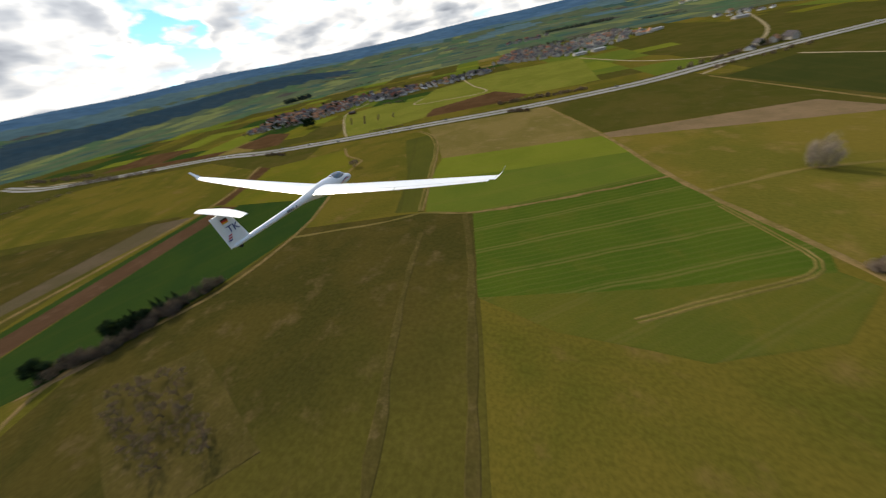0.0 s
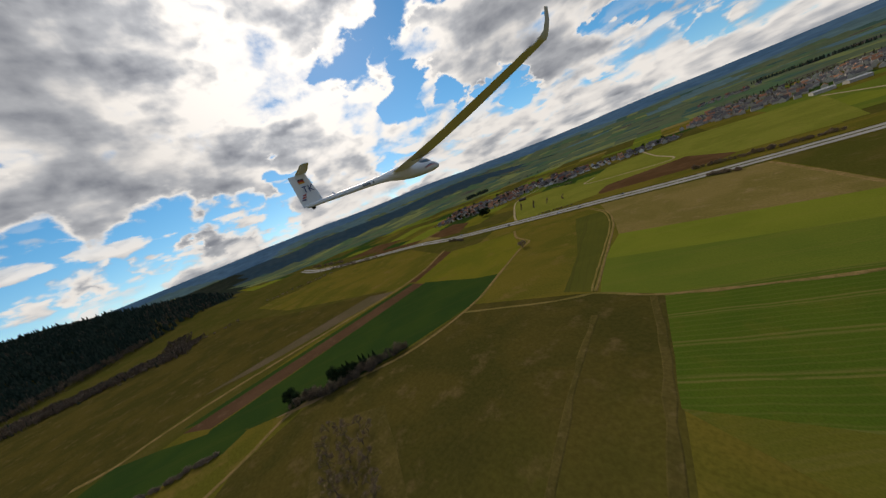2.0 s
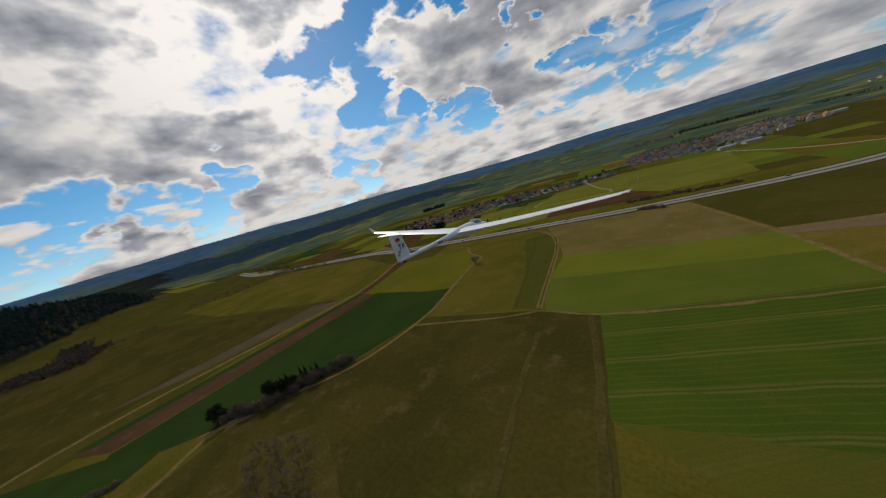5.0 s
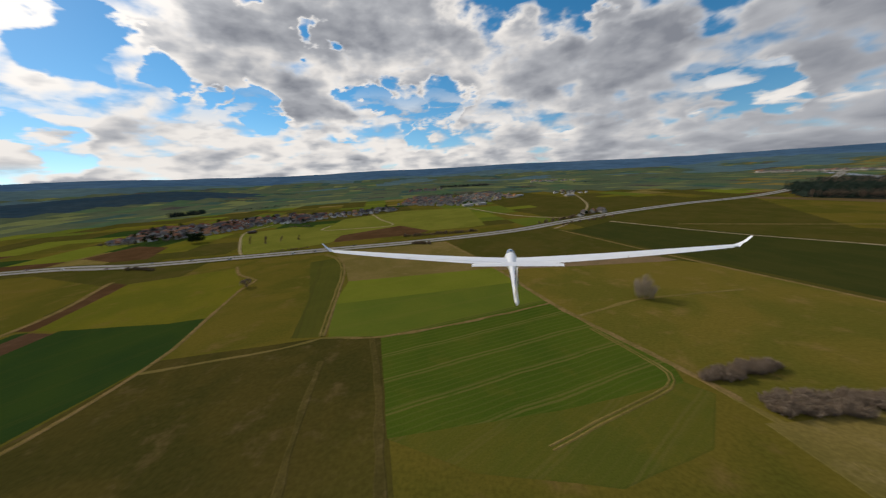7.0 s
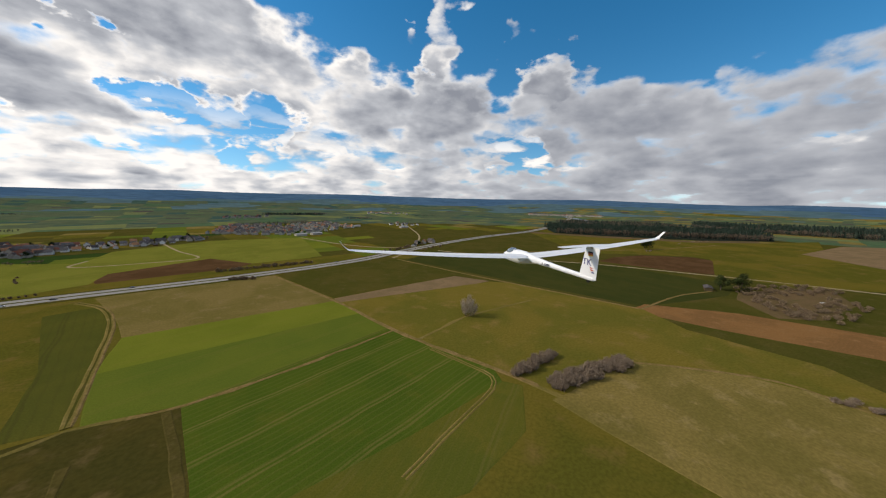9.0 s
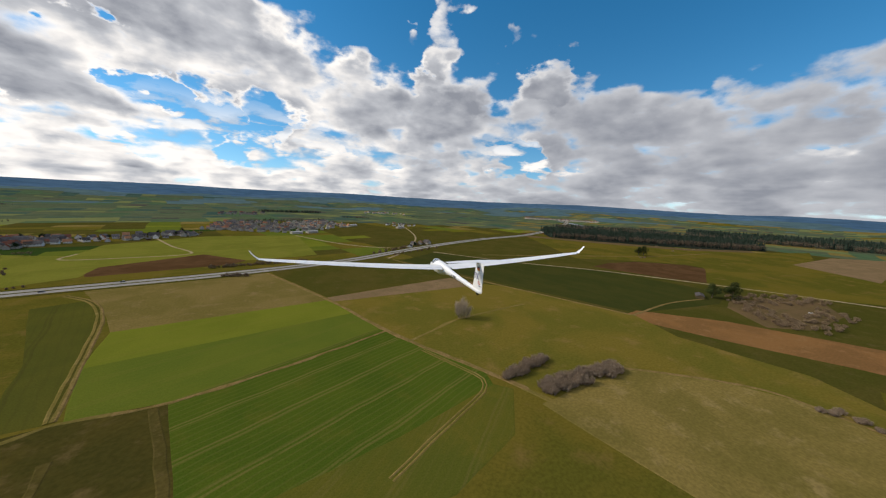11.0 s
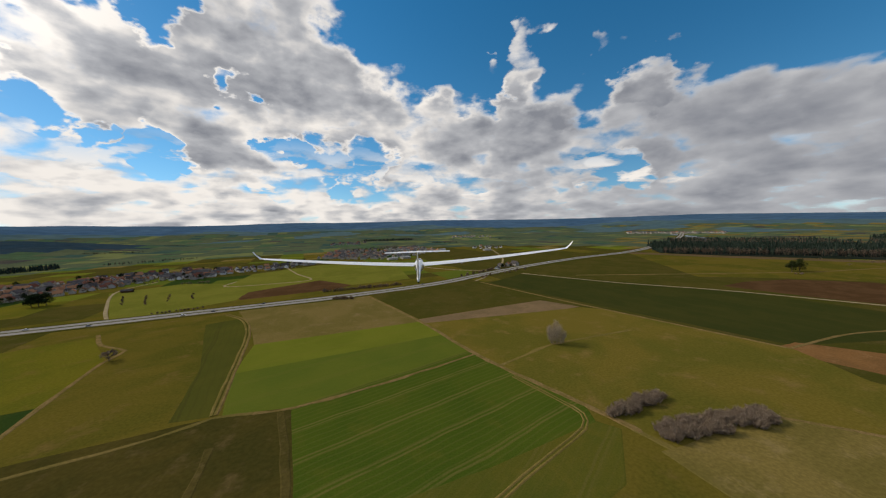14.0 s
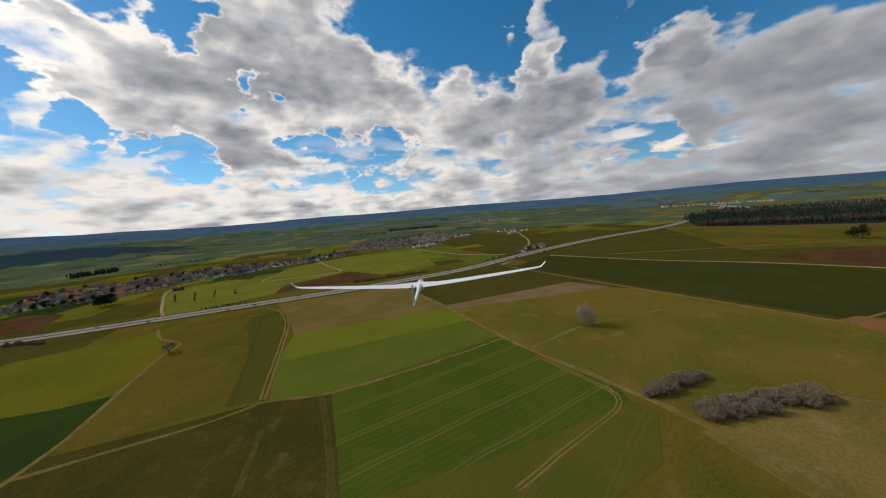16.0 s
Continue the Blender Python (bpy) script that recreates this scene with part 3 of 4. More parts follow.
strip("track", "pale farm lane with a bend", PALE_TRACK, [(-267, 602), (-263, 555), (-195, 558), (-135, 580), (-181, 665), (-239, 788)], 3.0)
ditch = [(-174, 367), (-146, 340), (-123, 292), (-106, 233), (-87, 162)]
strip("track", "pale lane from the far village", PALE_TRACK, [(13, 808), (99, 652), (176, 588), (224, 606), (307, 784), (388, 1148)], 3.2)
strip("track", "pale lane to a farm by the highway", PALE_TRACK, [(145, 481), (173, 513), (199, 559), (274, 581)], 3.2)
strip("ditch_bank", "dry grass bank of a ditch", DRY, ditch, 3.0, wander=0.9, category="ditch")
strip("ditch", "narrow earthy ditch", OLIVE, ditch, 1.0, wander=0.7, category="ditch")
strip("ditch_path", "worn path beside the ditch", TRACK, ditch, 0.8, offset=1.7, wander=0.6)

field("orchard_floor", "brownish grass under the fruit trees", WORN_FAINT, [(-176, 6), (-146, 36), (-80, 10), (-104, -20)])
# worn strips along and across the pasture
strip("worn_strip", "worn brownish strip along the pasture edge", WORN_FAINT, [(-53, 158), (-43, 130), (-31, 90), (-20, 50), (-10, 10)], 3.2, wander=1.4, thick=0.01)
strip("worn_strip", "faint dry strip across the pasture", WORN_FAINT, [(-76, 136), (-70, 112), (-61, 78), (-50, 42), (-38, 5)], 2.6, wander=2.6, thick=0.01)

# headland ruts where the wheat drill turned
for side in (0.9, -0.9):
    strip("rut", "curved wheel rut in the wheat", DRY, [(32, 83), (52, 94), (73, 105), (90, 114), (96, 124), (91, 138), (78, 167)], 0.4, offset=side, wander=0.4, thick=0.01)
strip("farm_lane", "pale farm track to the trees in the plain", TRACK, [(326, 477), (494, 433), (657, 393), (701, 384), (916, 376)], 2.6, wander=0.5)
strip("river", "pale river bending past a wood", WATER, [(1660, 1560), (1530, 1350), (1410, 1170), (1270, 1050), (1150, 980)], 40.0, category="river", wander=6.0)
# paved rest area where the highway leaves the view
field("rest_area", "pale paved rest area beside the highway", PALE_TRACK, [(-833, 280), (-901, 276), (-949, 262), (-1027, 270), (-1067, 258), (-971, 247), (-848, 267)], "paving")
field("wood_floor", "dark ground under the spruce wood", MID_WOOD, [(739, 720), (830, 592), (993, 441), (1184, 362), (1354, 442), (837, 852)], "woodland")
ROAD = [(-1108, 253), (-971, 247), (-847, 260), (-545, 337), (-408, 345), (-172, 397), (-54, 426), (78, 475), (167, 531), (297, 611), (472, 698), (782, 831), (1371, 1251), (1985, 1787)]
strip("road_verge", "grass verge of the highway", OLIVE, ROAD, 31.0, category="verge")
for side in (1, -1):
    strip("highway", "pale concrete carriageway of a dual highway", CONCRETE, ROAD, 8.6, offset=side * 6.3, category="road", thick=0.12)
strip("median", "narrow grass median between the carriageways", OLIVE, ROAD, 2.4, thick=0.2, category="median")
ROAD_TOP = level[0] + 0.1

# ---- plants ----


def mesh_object(name, verts, faces, mats, parent=None, slots=None):
    me = bpy.data.meshes.new(name)
    me.from_pydata(verts, [], faces)
    for m in mats if isinstance(mats, (list, tuple)) else [mats]:
        me.materials.append(m)
    if slots:
        me.polygons.foreach_set("material_index", slots)
    me.update()
    ob = new(name, me)
    if parent:
        ob.parent = parent
    return ob


def tube(verts, faces, a, b, ra, rb, sides=5):
    """A tapered limb from a to b."""
    way = (b - a).normalized()
    x = way.orthogonal().normalized()
    y = way.cross(x)
    k = len(verts)
    for p, r in ((a, ra), (b, rb)):
        for s in range(sides):
            f = 2 * math.pi * s / sides
            verts.append(tuple(p + (x * math.cos(f) + y * math.sin(f)) * r))
    for s in range(sides):
        t = (s + 1) % sides
        faces.append((k + s, k + t, k + sides + t, k + sides + s))


def blade(verts, faces, p, way, long, wide, rng):
    side = way.orthogonal()
    side = (side * math.cos(rng.random() * 6.3) + way.cross(side) * math.sin(rng.random() * 6.3)).normalized() * wide / 2
    k = len(verts)
    verts.extend((tuple(p - side), tuple(p + side), tuple(p + way * long)))
    faces.append((k, k + 1, k + 2))


def any_way(rng, up=0.3):
    while True:
        v = Vector((rng.uniform(-1, 1), rng.uniform(-1, 1), rng.uniform(-1, 1)))
        if 0.1 < v.length < 1:
            return (v.normalized() + Vector((0, 0, up))).normalized()


def bare_tree(name, label, tall, spread, seed, trunk=0.3, density=1.0, twig=TWIG, levels=4, upright=0.5, reach=1.0, thin=1.0):
    """A leafless tree: trunk and limbs, and a crown of fine twigs with gaps."""
    rng = random.Random(seed)
    root = new(name)
    tagged(root, label, "tree")
    v, f, tips = [], [], []
    base = tall * trunk
    tube(v, f, Vector((0, 0, -0.3)), Vector((0, 0, base * 0.5)), tall * 0.03, tall * 0.024, 7)
    tube(v, f, Vector((0, 0, base * 0.5)), Vector((tall * 0.01, 0, base)), tall * 0.024, tall * 0.02, 7)

    def grow(p, way, long, r, depth):
        q = p + way * long
        tube(v, f, p, q, r, r * 0.62, 4 if depth > 1 else 5)
        tips.append((q, way, depth))
        if depth >= levels:
            return
        for _ in range(rng.choice((2, 3, 3))):
            turn = (way + any_way(rng, upright) * 0.85).normalized()
            turn.x *= spread
            turn.y *= spread
            grow(p + way * long * rng.uniform(0.65, 1.0), turn.normalized(), long * rng.uniform(0.6, 0.8), r * 0.6, depth + 1)

    for k in range(5):
        a = 2 * math.pi * (k + rng.random() * 0.6) / 5
        grow(Vector((0, 0, base * rng.uniform(0.8, 1.0))), Vector((math.cos(a) * spread, math.sin(a) * spread, 0.9)).normalized(), tall * 0.24, tall * 0.012, 1)
    mesh_object("trunk", v, f, BARK, root)
    v, f = [], []
    for q, way, depth in tips:
        if depth < 2:
            continue
        for _ in range(int((3 if depth < levels else 5) * density)):
            w2 = (way + any_way(rng, 0.4) * 0.9).normalized()
            blade(v, f, q + any_way(rng) * tall * 0.03 * rng.random(), w2, tall * rng.uniform(0.06, 0.13) * reach, tall * 0.012 * thin, rng)
    mesh_object("crown", v, f, twig, root)
    return root


def shrub(name, label, wide, tall, seed, twig=TWIG, count=1300, low=0.25, loose=0.11):
    """A leafless bush: stems fanning from the ground, thick with twigs."""
    rng = random.Random(seed)
    root = new(name)
    tagged(root, label, "shrub")
    v, f = [], []
    w, g = [], []
    for _ in range(26):
        a, r = rng.random() * 6.3, rng.random() ** 0.6
        foot = Vector((math.cos(a) * r * wide * 0.25, math.sin(a) * r * wide * 0.25, -0.2))
        tip = Vector((math.cos(a) * r * wide * 0.46, math.sin(a) * r * wide * 0.46, tall * (1 - 0.45 * r * r) * rng.uniform(0.8, 1.0)))
        tube(v, f, foot, tip, 0.06, 0.02, 3)
        for _ in range(count // 26):
            p = foot.lerp(tip, low * 0.5 + (1 - low * 0.5) * rng.random() ** 0.8) + any_way(rng) * rng.random() * wide * loose
            blade(w, g, p, (any_way(rng, 0.9)), rng.uniform(0.6, 1.3), rng.uniform(0.08, 0.15), rng)
    mesh_object("stem", v, f, BARK, root)
    mesh_object("crown", w, g, twig, root)
    return root


def conifer_shape(v, f, at, tall, wide, rng, layers=7, ring=9):
    for k in range(layers):
        low, high = tall * (0.08 + 0.84 * k / layers), tall * (0.08 + 0.92 * (k + 1.5) / (layers + 0.7))
        r = wide * (1 - k / (layers + 0.4)) * rng.uniform(0.85, 1.1)
        b = len(v)
        turn = rng.random()
        for s in range(ring):
            a = 2 * math.pi * (s + turn) / ring
            q = r * (1.0 if s % 2 else 0.62) * rng.uniform(0.85, 1.15)
            v.append((at[0] + math.cos(a) * q, at[1] + math.sin(a) * q, at[2] + low - (0.05 * tall if s % 2 else 0)))
        v.append((at[0], at[1], at[2] + min(high, tall)))
        for s in range(ring):
            f.append((b + s, b + (s + 1) % ring, b + ring))


def conifer(name, label, tall, wide, seed):
    rng = random.Random(seed)
    root = new(name)
    tagged(root, label, "tree")
    v, f = [], []
    tube(v, f, Vector((0, 0, -0.3)), Vector((0, 0, tall * 0.6)), tall * 0.02, tall * 0.008, 6)
    mesh_object("trunk", v, f, BARK, root)
    v, f = [], []
    conifer_shape(v, f, (0, 0, 0), tall, wide, rng, 10, 13)
    mesh_object("crown", v, f, NEEDLE, root)
    return root


def leafy_tree(name, label, tall, wide, seed, mat=EVERGREEN, count=1500, limbs=True):
    """A dense dark crown of small leaf clumps round a trunk with limbs."""
    rng = random.Random(seed)
    root = new(name)
    tagged(root, label, "tree")
    v, f = [], []
    tube(v, f, Vector((0, 0, -0.3)), Vector((0, 0, tall * 0.5)), tall * 0.03, tall * 0.018, 7)
    lobes = []
    for k in range(11):
        a, h = rng.random() * 6.3, rng.uniform(0.28, 0.86)
        r = wide * 0.33 * math.sin(math.pi * min(h, 0.95)) * rng.uniform(0.5, 1.1)
        c = Vector((math.cos(a) * r, math.sin(a) * r, tall * h))
        if limbs:
            bv, bf = [], []
            tube(bv, bf, Vector((0, 0, tall * 0.3)), c, tall * 0.012, tall * 0.004, 4)
            mesh_object("limb", bv, bf, BARK, root)
        lobes.append((c, wide * rng.uniform(0.16, 0.27)))
    mesh_object("trunk", v, f, BARK, root)
    v, f = [], []
    for _ in range(count):
        c, r = rng.choice(lobes)
        d = any_way(rng, 0.15)
        p = c + d * r * rng.uniform(0.55, 1.05)
        s, q, t = d.orthogonal().normalized(), d.cross(d.orthogonal()).normalized(), rng.uniform(0.25, 0.55)
        tilt = any_way(rng, 0) * 0.2
        k = len(v)
        v.extend((tuple(p + (s + tilt) * t), tuple(p + (q - tilt) * t), tuple(p - s * t + d * 0.2), tuple(p - q * t)))
        f.append((k, k + 1, k + 2, k + 3))
    mesh_object("crown", v, f, mat, root)
    return root


def stand(thing, places, seed, low=0.8, high=1.2, group=""):
    """The thing at the first place, and copies of it at the others, turned and scaled by chance."""
    rng = random.Random(seed)
    for k, (x, y) in enumerate(places):
        ob = thing if k == 0 else copy_thing(thing, Matrix())
        s = rng.uniform(low, high)
        ob.matrix_basis = pose(x, y, 0.1 + max(far_rise(x, y), 0), 0, 0, rng.uniform(0, 360)) @ Matrix.Diagonal((s, s, s * rng.uniform(0.9, 1.1), 1))
        if group:
            tagged(ob, group=group)


def along(a, b, count, wide, rng):
    out = []
    for k in range(count):
        f = (k + rng.uniform(-0.3, 0.3) + 0.5) / count
        d = Vector((b[0] - a[0], b[1] - a[1])).normalized()
        o = rng.uniform(-wide / 2, wide / 2)
        out.append((a[0] + (b[0] - a[0]) * f - d.y * o, a[1] + (b[1] - a[1]) * f + d.x * o))
    return out


R = random.Random(11)
lone = shrub("bare_tree", "tall bare grey tree with many stems on the meadow", 15.5, 17.5, 3, TWIG_PALE, 9000, 0.3, 0.17)
tagged(lone, category="tree")
stand(lone, [(131, 209)], 1, 1.0, 1.0)
stand(bare_tree("bare_tree", "broad bare tree beside a gravel track", 10.5, 1.2, 8, 0.25, 1.8, levels=5), [(-202, 255)], 2, 1.0, 1.0)
stand(leafy_tree("round_tree", "round dark evergreen tree below the village", 19, 17, 5, NEEDLE, 2600), [(-450, 480), (-445, 484), (-455, 477)], 3, 0.9, 1.05, "evergreens below the village")

# the two thickets
shrubs = [shrub("thicket_shrub", "grey-brown leafless shrub in a dense thicket", 6.8, 4.6, 20 + k, TWIG) for k in range(3)]
spots_a = along((108, 119), (145, 128), 30, 6, R)
spots_b = along((120, 103), (179, 102), 90, 10, R)
for k, s in enumerate(shrubs):
    stand(s, (spots_a + spots_b)[k::3], 30 + k, 0.8, 1.05, "shrubs of the thickets")

# the hedge along the track, with conifers
warm = [shrub("hedge_shrub", "brown leafless shrub in a field hedge", 6.4, 4.8, 40 + k, (TWIG_WARM, DARK_TWIG)[k % 2], 1100) for k in range(4)]
row = along((-183, 79), (-191, 56), 9, 3, R) + along((-191, 56), (-203, 25), 22, 9, R) + along((-203, 25), (-218, 3), 12, 6, R)
for k, s in enumerate(warm):
    stand(s, row[k::4], 50 + k, 0.5, 1.5, "shrubs of the hedge")
stand(conifer("conifer", "dark green spruce in the hedge", 10.5, 3.6, 61), [(-200, 50), (-201, 45), (-195, 55), (-197, 52), (-193, 58), (-204, 39), (-203, 42)], 6, 0.75, 1.15, "spruces in the hedge")
stand(leafy_tree("dark_bush", "dark evergreen bush at the hedge", 11.0, 10.5, 9, NEEDLE, 2000), [(-205, 32), (-202, 37), (-200, 43), (-219, 6)], 7, 0.95, 1.3, "evergreens at the hedge")

# orchard
orchard = [bare_tree("orchard_tree", "old leafless fruit tree on grass", 7.4, 1.25, 70 + k, 0.28, 2.6, TWIG_WARM, levels=4, reach=1.3, thin=0.4) for k in range(3)]
c0, c1, c2, c3 = Vector((-168, 5)), Vector((-146, 28)), Vector((-91, 9)), Vector((-110, -10))
trees = []
for i in range(3):
    for j in range(7):
        if R.random() < 0.9:
            p = c0.lerp(c1, (i + 0.5) / 3).lerp(c3.lerp(c2, (i + 0.5) / 3), (j + 0.3) / 7)
            trees.append((p.x + R.uniform(-2.5, 2.5), p.y + R.uniform(-2.0, 2.0)))
for k, t in enumerate(orchard):
    stand(t, trees[k::3], 80 + k, 0.85, 1.2, "orchard trees")

# clump by the shed, and the scrub behind it
stand(leafy_tree("oak", "dark green tree beside a shed", 21, 20, 12, EVERGREEN, 2800), [(438, 166), (449, 152), (686, 396), (671, 397)], 9, 0.75, 1.05, "trees by the shed")
scrub = shrub("scrub_shrub", "pale brown scrub on a bank", 8.0, 4.0, 90, TWIG_WARM)
stand(scrub, along((452, 146), (396, 88), 40, 30, R) + along((455, 150), (560, 112), 60, 34, R) + along((392, 84), (510, 88), 44, 34, R), 91, 0.45, 1.0, "scrub on the bank")
stand(shrub("roadside_shrub", "dark leafless shrub beside the highway", 6.5, 4.2, 92, TWIG_WARM), along((-90, 461), (24, 484), 30, 4, R) + along((-71, 409), (-41, 407), 8, 4, R) + along((128, 528), (294, 649), 26, 12, R) + along((156, 503), (286, 580), 10, 8, R) + along((-403, 326), (-365, 323), 9, 5, R), 93, 0.7, 1.2, "shrubs along the highway")
hedge = shrub("meadow_shrub", "small dark leafless shrub on the village meadow", 2.6, 1.8, 98, TWIG_WARM, 500)
stand(hedge, along((-379, 515), (-337, 453), 8, 2, R) + along((-348, 512), (-307, 447), 9, 2, R) + along((-319, 513), (-289, 461), 6, 2, R) + along((-284, 507), (-263, 465), 5, 2, R) + along((-267, 394), (-219, 410), 12, 3, R) + along((-434, 631), (-403, 689), 10, 4, R), 99, 0.7, 1.2, "shrubs on the village meadow")
stand(shrub("rest_area_shrub", "brown leafless shrub at a rest area", 12.0, 7.0, 89, TWIG_WARM, 1300), along((-845, 299), (-1072, 282), 22, 14, R) + along((-820, 252), (-739, 277), 10, 10, R) + along((-629, 299), (-722, 272), 8, 5, R), 88, 0.7, 1.2, "shrubs at the rest area")
stand(shrub("low_shrub", "low brown shrub in the meadow", 5.0, 2.6, 94, TWIG), along((-237, -78), (-223, -38), 12, 3, R) + along((642, 381), (662, 373), 3, 6, R) + along((241, 37), (250, 14), 7, 9, R), 95, 0.7, 1.1, "low shrubs")
avenue = bare_tree("roadside_tree", "small bare tree along a farm road", 7.0, 1.2, 96, 0.3, 1.6)
stand(avenue, [(830, 413), (901, 420), (922, 413), (955, 415), (884, 482)] + along((-353, 592), (-302, 592), 6, 8, R) + along((-800, 82), (-732, 225), 14, 16, R) + along((-712, 23), (-664, -152), 14, 14, R), 97, 0.8, 1.2, "trees along the tracks")


def wood(name, label, region, count, tall, mats, seed, leafless=0.0, edge=None):
    """A far wood as one mass of many small trees."""
    rng = random.Random(seed)
    v, f, slot = [], [], []
    for _ in range(count):
        a, b = rng.random(), rng.random()
        p = (Vector(region[0]).lerp(Vector(region[1]), a)).lerp(Vector(region[3]).lerp(Vector(region[2]), a), b)
        x, y = p.x + rng.uniform(-9, 9), p.y + rng.uniform(-9, 9)
        z = max(far_rise(x, y), 0) - 0.3
        k = len(f)
        h = tall * rng.uniform(0.7, 1.1)
        if rng.random() < leafless or (edge and b < edge):
            h *= 0.75
            tube(v, f, Vector((x, y, z)), Vector((x, y, z + h * 0.7)), 0.3, 0.1, 3)
            for _ in range(46):
                d = any_way(rng, 0.3)
                q = Vector((x, y, z + h * 0.55)) + Vector((d.x * h * 0.3, d.y * h * 0.3, d.z * h * 0.42)) * rng.uniform(0.4, 1.0)
                blade(v, f, q, any_way(rng, 0.8), rng.uniform(1.2, 2.6), rng.uniform(0.5, 1.0), rng)
            slot += [1] * (len(f) - k)
        else:
            conifer_shape(v, f, (x, y, z), h, h * 0.27, rng, 4, 7)
            slot += [0] * (len(f) - k)
    ob = mesh_object(name, v, f, mats, None, slot)
    return tagged(ob, label, "wood", kind="stuff")


# distant woods and hedge rows carry painted haze in their needle colour
wood("wood", "dark spruce wood with a leafless brown edge", [(740, 714), (1179, 365), (1360, 470), (880, 900)], 3600, 25, [HAZED_NEEDLE, DARK_TWIG], 101, 0.10, 0.08)
wood("wood", "dark wood with a brown edge in the plain", [(1380, 640), (1560, 210), (1900, 250), (1720, 820)], 2000, 26, [HAZED_NEEDLE, DARK_TWIG], 102, 0.2, 0.08)
wood("wood", "mixed brown and green wood in the plain", [(1010, 900), (1380, 640), (1560, 900), (1160, 1160)], 1100, 19, [HAZED_NEEDLE, DARK_TWIG], 107, 0.6)
wood("wood", "dark spruce forest on a hillside", [(-791, -368), (-935, -140), (-1346, -149), (-1184, -733)], 4200, 23, [HAZED_NEEDLE, DARK_TWIG], 103, 0.08, 0.05)
wood("wood", "dark wooded hilltop behind the forest", [(-935, -140), (-1141, 49), (-1504, -29), (-1343, -164)], 1000, 20, [HAZED_NEEDLE, DARK_TWIG], 109, 0.35)
wood("wood", "bare brown scrub before the forest", [(-720, -330), (-680, -60), (-740, -40), (-800, -330)], 1300, 10, [HAZED_NEEDLE, DARK_TWIG], 104, 0.95)
wood("wood", "bare brown scrub along a field edge", [(-640, -63), (-862, -68), (-869, -100), (-668, -105)], 300, 9, [HAZED_NEEDLE, DARK_TWIG], 108, 0.95)
wood("wood", "small dark copse among the fields", [(-914, 900), (-858, 977), (-903, 1025), (-957, 942)], 130, 15, [HAZED_NEEDLE, DARK_TWIG], 105, 0.1)
wood("wood", "long copse between far fields", [(-150, 1905), (144, 1857), (162, 1914), (-135, 1974)], 240, 15, [HAZED_NEEDLE, DARK_TWIG], 106, 0.2)

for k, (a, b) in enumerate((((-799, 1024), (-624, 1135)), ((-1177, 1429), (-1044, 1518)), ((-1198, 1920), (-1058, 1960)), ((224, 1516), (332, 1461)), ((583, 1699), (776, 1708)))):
    wood("hedge_row", "dark hedge row across a far slope", [a, b, (b[0] + 8, b[1] + 14), (a[0] + 8, a[1] + 14)], 46, 8, [HAZED_NEEDLE, DARK_TWIG], 110 + k, 0.5)

# ---- buildings ----


def box(bm, x0, x1, y0, y1, z0, z1):
    v = [bm.verts.new((x, y, z)) for z in (z0, z1) for x, y in ((x0, y0), (x1, y0), (x1, y1), (x0, y1))]
    for q in ((3, 2, 1, 0), (4, 5, 6, 7), (0, 1, 5, 4), (1, 2, 6, 5), (2, 3, 7, 6), (3, 0, 4, 7)):
        bm.faces.new([v[k] for k in q])


def house(label, long, deep, eaves, ridge, wall, roof, name="house", category="house"):
    """A gabled house: walls, a roof with overhang, windows and a chimney."""
    root = new(name)
    tagged(root, label, category)
    bm = bmesh.new()
    box(bm, -long / 2, long / 2, -deep / 2, deep / 2, -1.5, eaves)
    for s in (-1, 1):
        a = [bm.verts.new((s * long / 2, y, z)) for y, z in ((-deep / 2, eaves), (deep / 2, eaves), (0, ridge))]
        bm.faces.new(a if s > 0 else a[::-1])
    part("wall", bm, wall, root)
    bm = bmesh.new()
    o, t = 0.6, 0.28
    slope = (ridge - eaves) / (deep / 2)
    prof = [(-deep / 2 - o, eaves - o * slope), (0, ridge), (deep / 2 + o, eaves - o * slope)]
    rows = [[bm.verts.new((x, y, z + d)) for y, z in prof for d in (0.05, 0.05 + t)] for x in (-long / 2 - o, long / 2 + o)]
    for k in (0, 2):
        for q in ((k + 1, k + 3), (k + 2, k)):
            bm.faces.new((rows[0][q[0]], rows[0][q[1]], rows[1][q[1]], rows[1][q[0]]))
        for r in rows:
            bm.faces.new((r[k], r[k + 1], r[k + 3], r[k + 2]))
    bm.faces.new((rows[0][0], rows[0][1], rows[1][1], rows[1][0]))
    bm.faces.new((rows[0][4], rows[0][5], rows[1][5], rows[1][4]))
    bmesh.ops.recalc_face_normals(bm, faces=bm.faces)
    part("roof", bm, roof, root)
    if category == "house":
        bm = bmesh.new()
        box(bm, long * 0.18, long * 0.18 + 0.8, 0.5, 1.3, ridge - 1.5, ridge + 0.9)
        part("chimney", bm, ROOF_DARK, root)
        for side in (-1, 1):
            for k in range(3):
                bm = bmesh.new()
                x = long * (k - 1) * 0.29
                y = side * (deep / 2 + 0.03)
                box(bm, x - 0.6, x + 0.6, min(y, y - side * 0.1), max(y, y - side * 0.1), eaves - 2.0, eaves - 0.6)
                part("window", bm, GLASS_DARK, root)
    return root


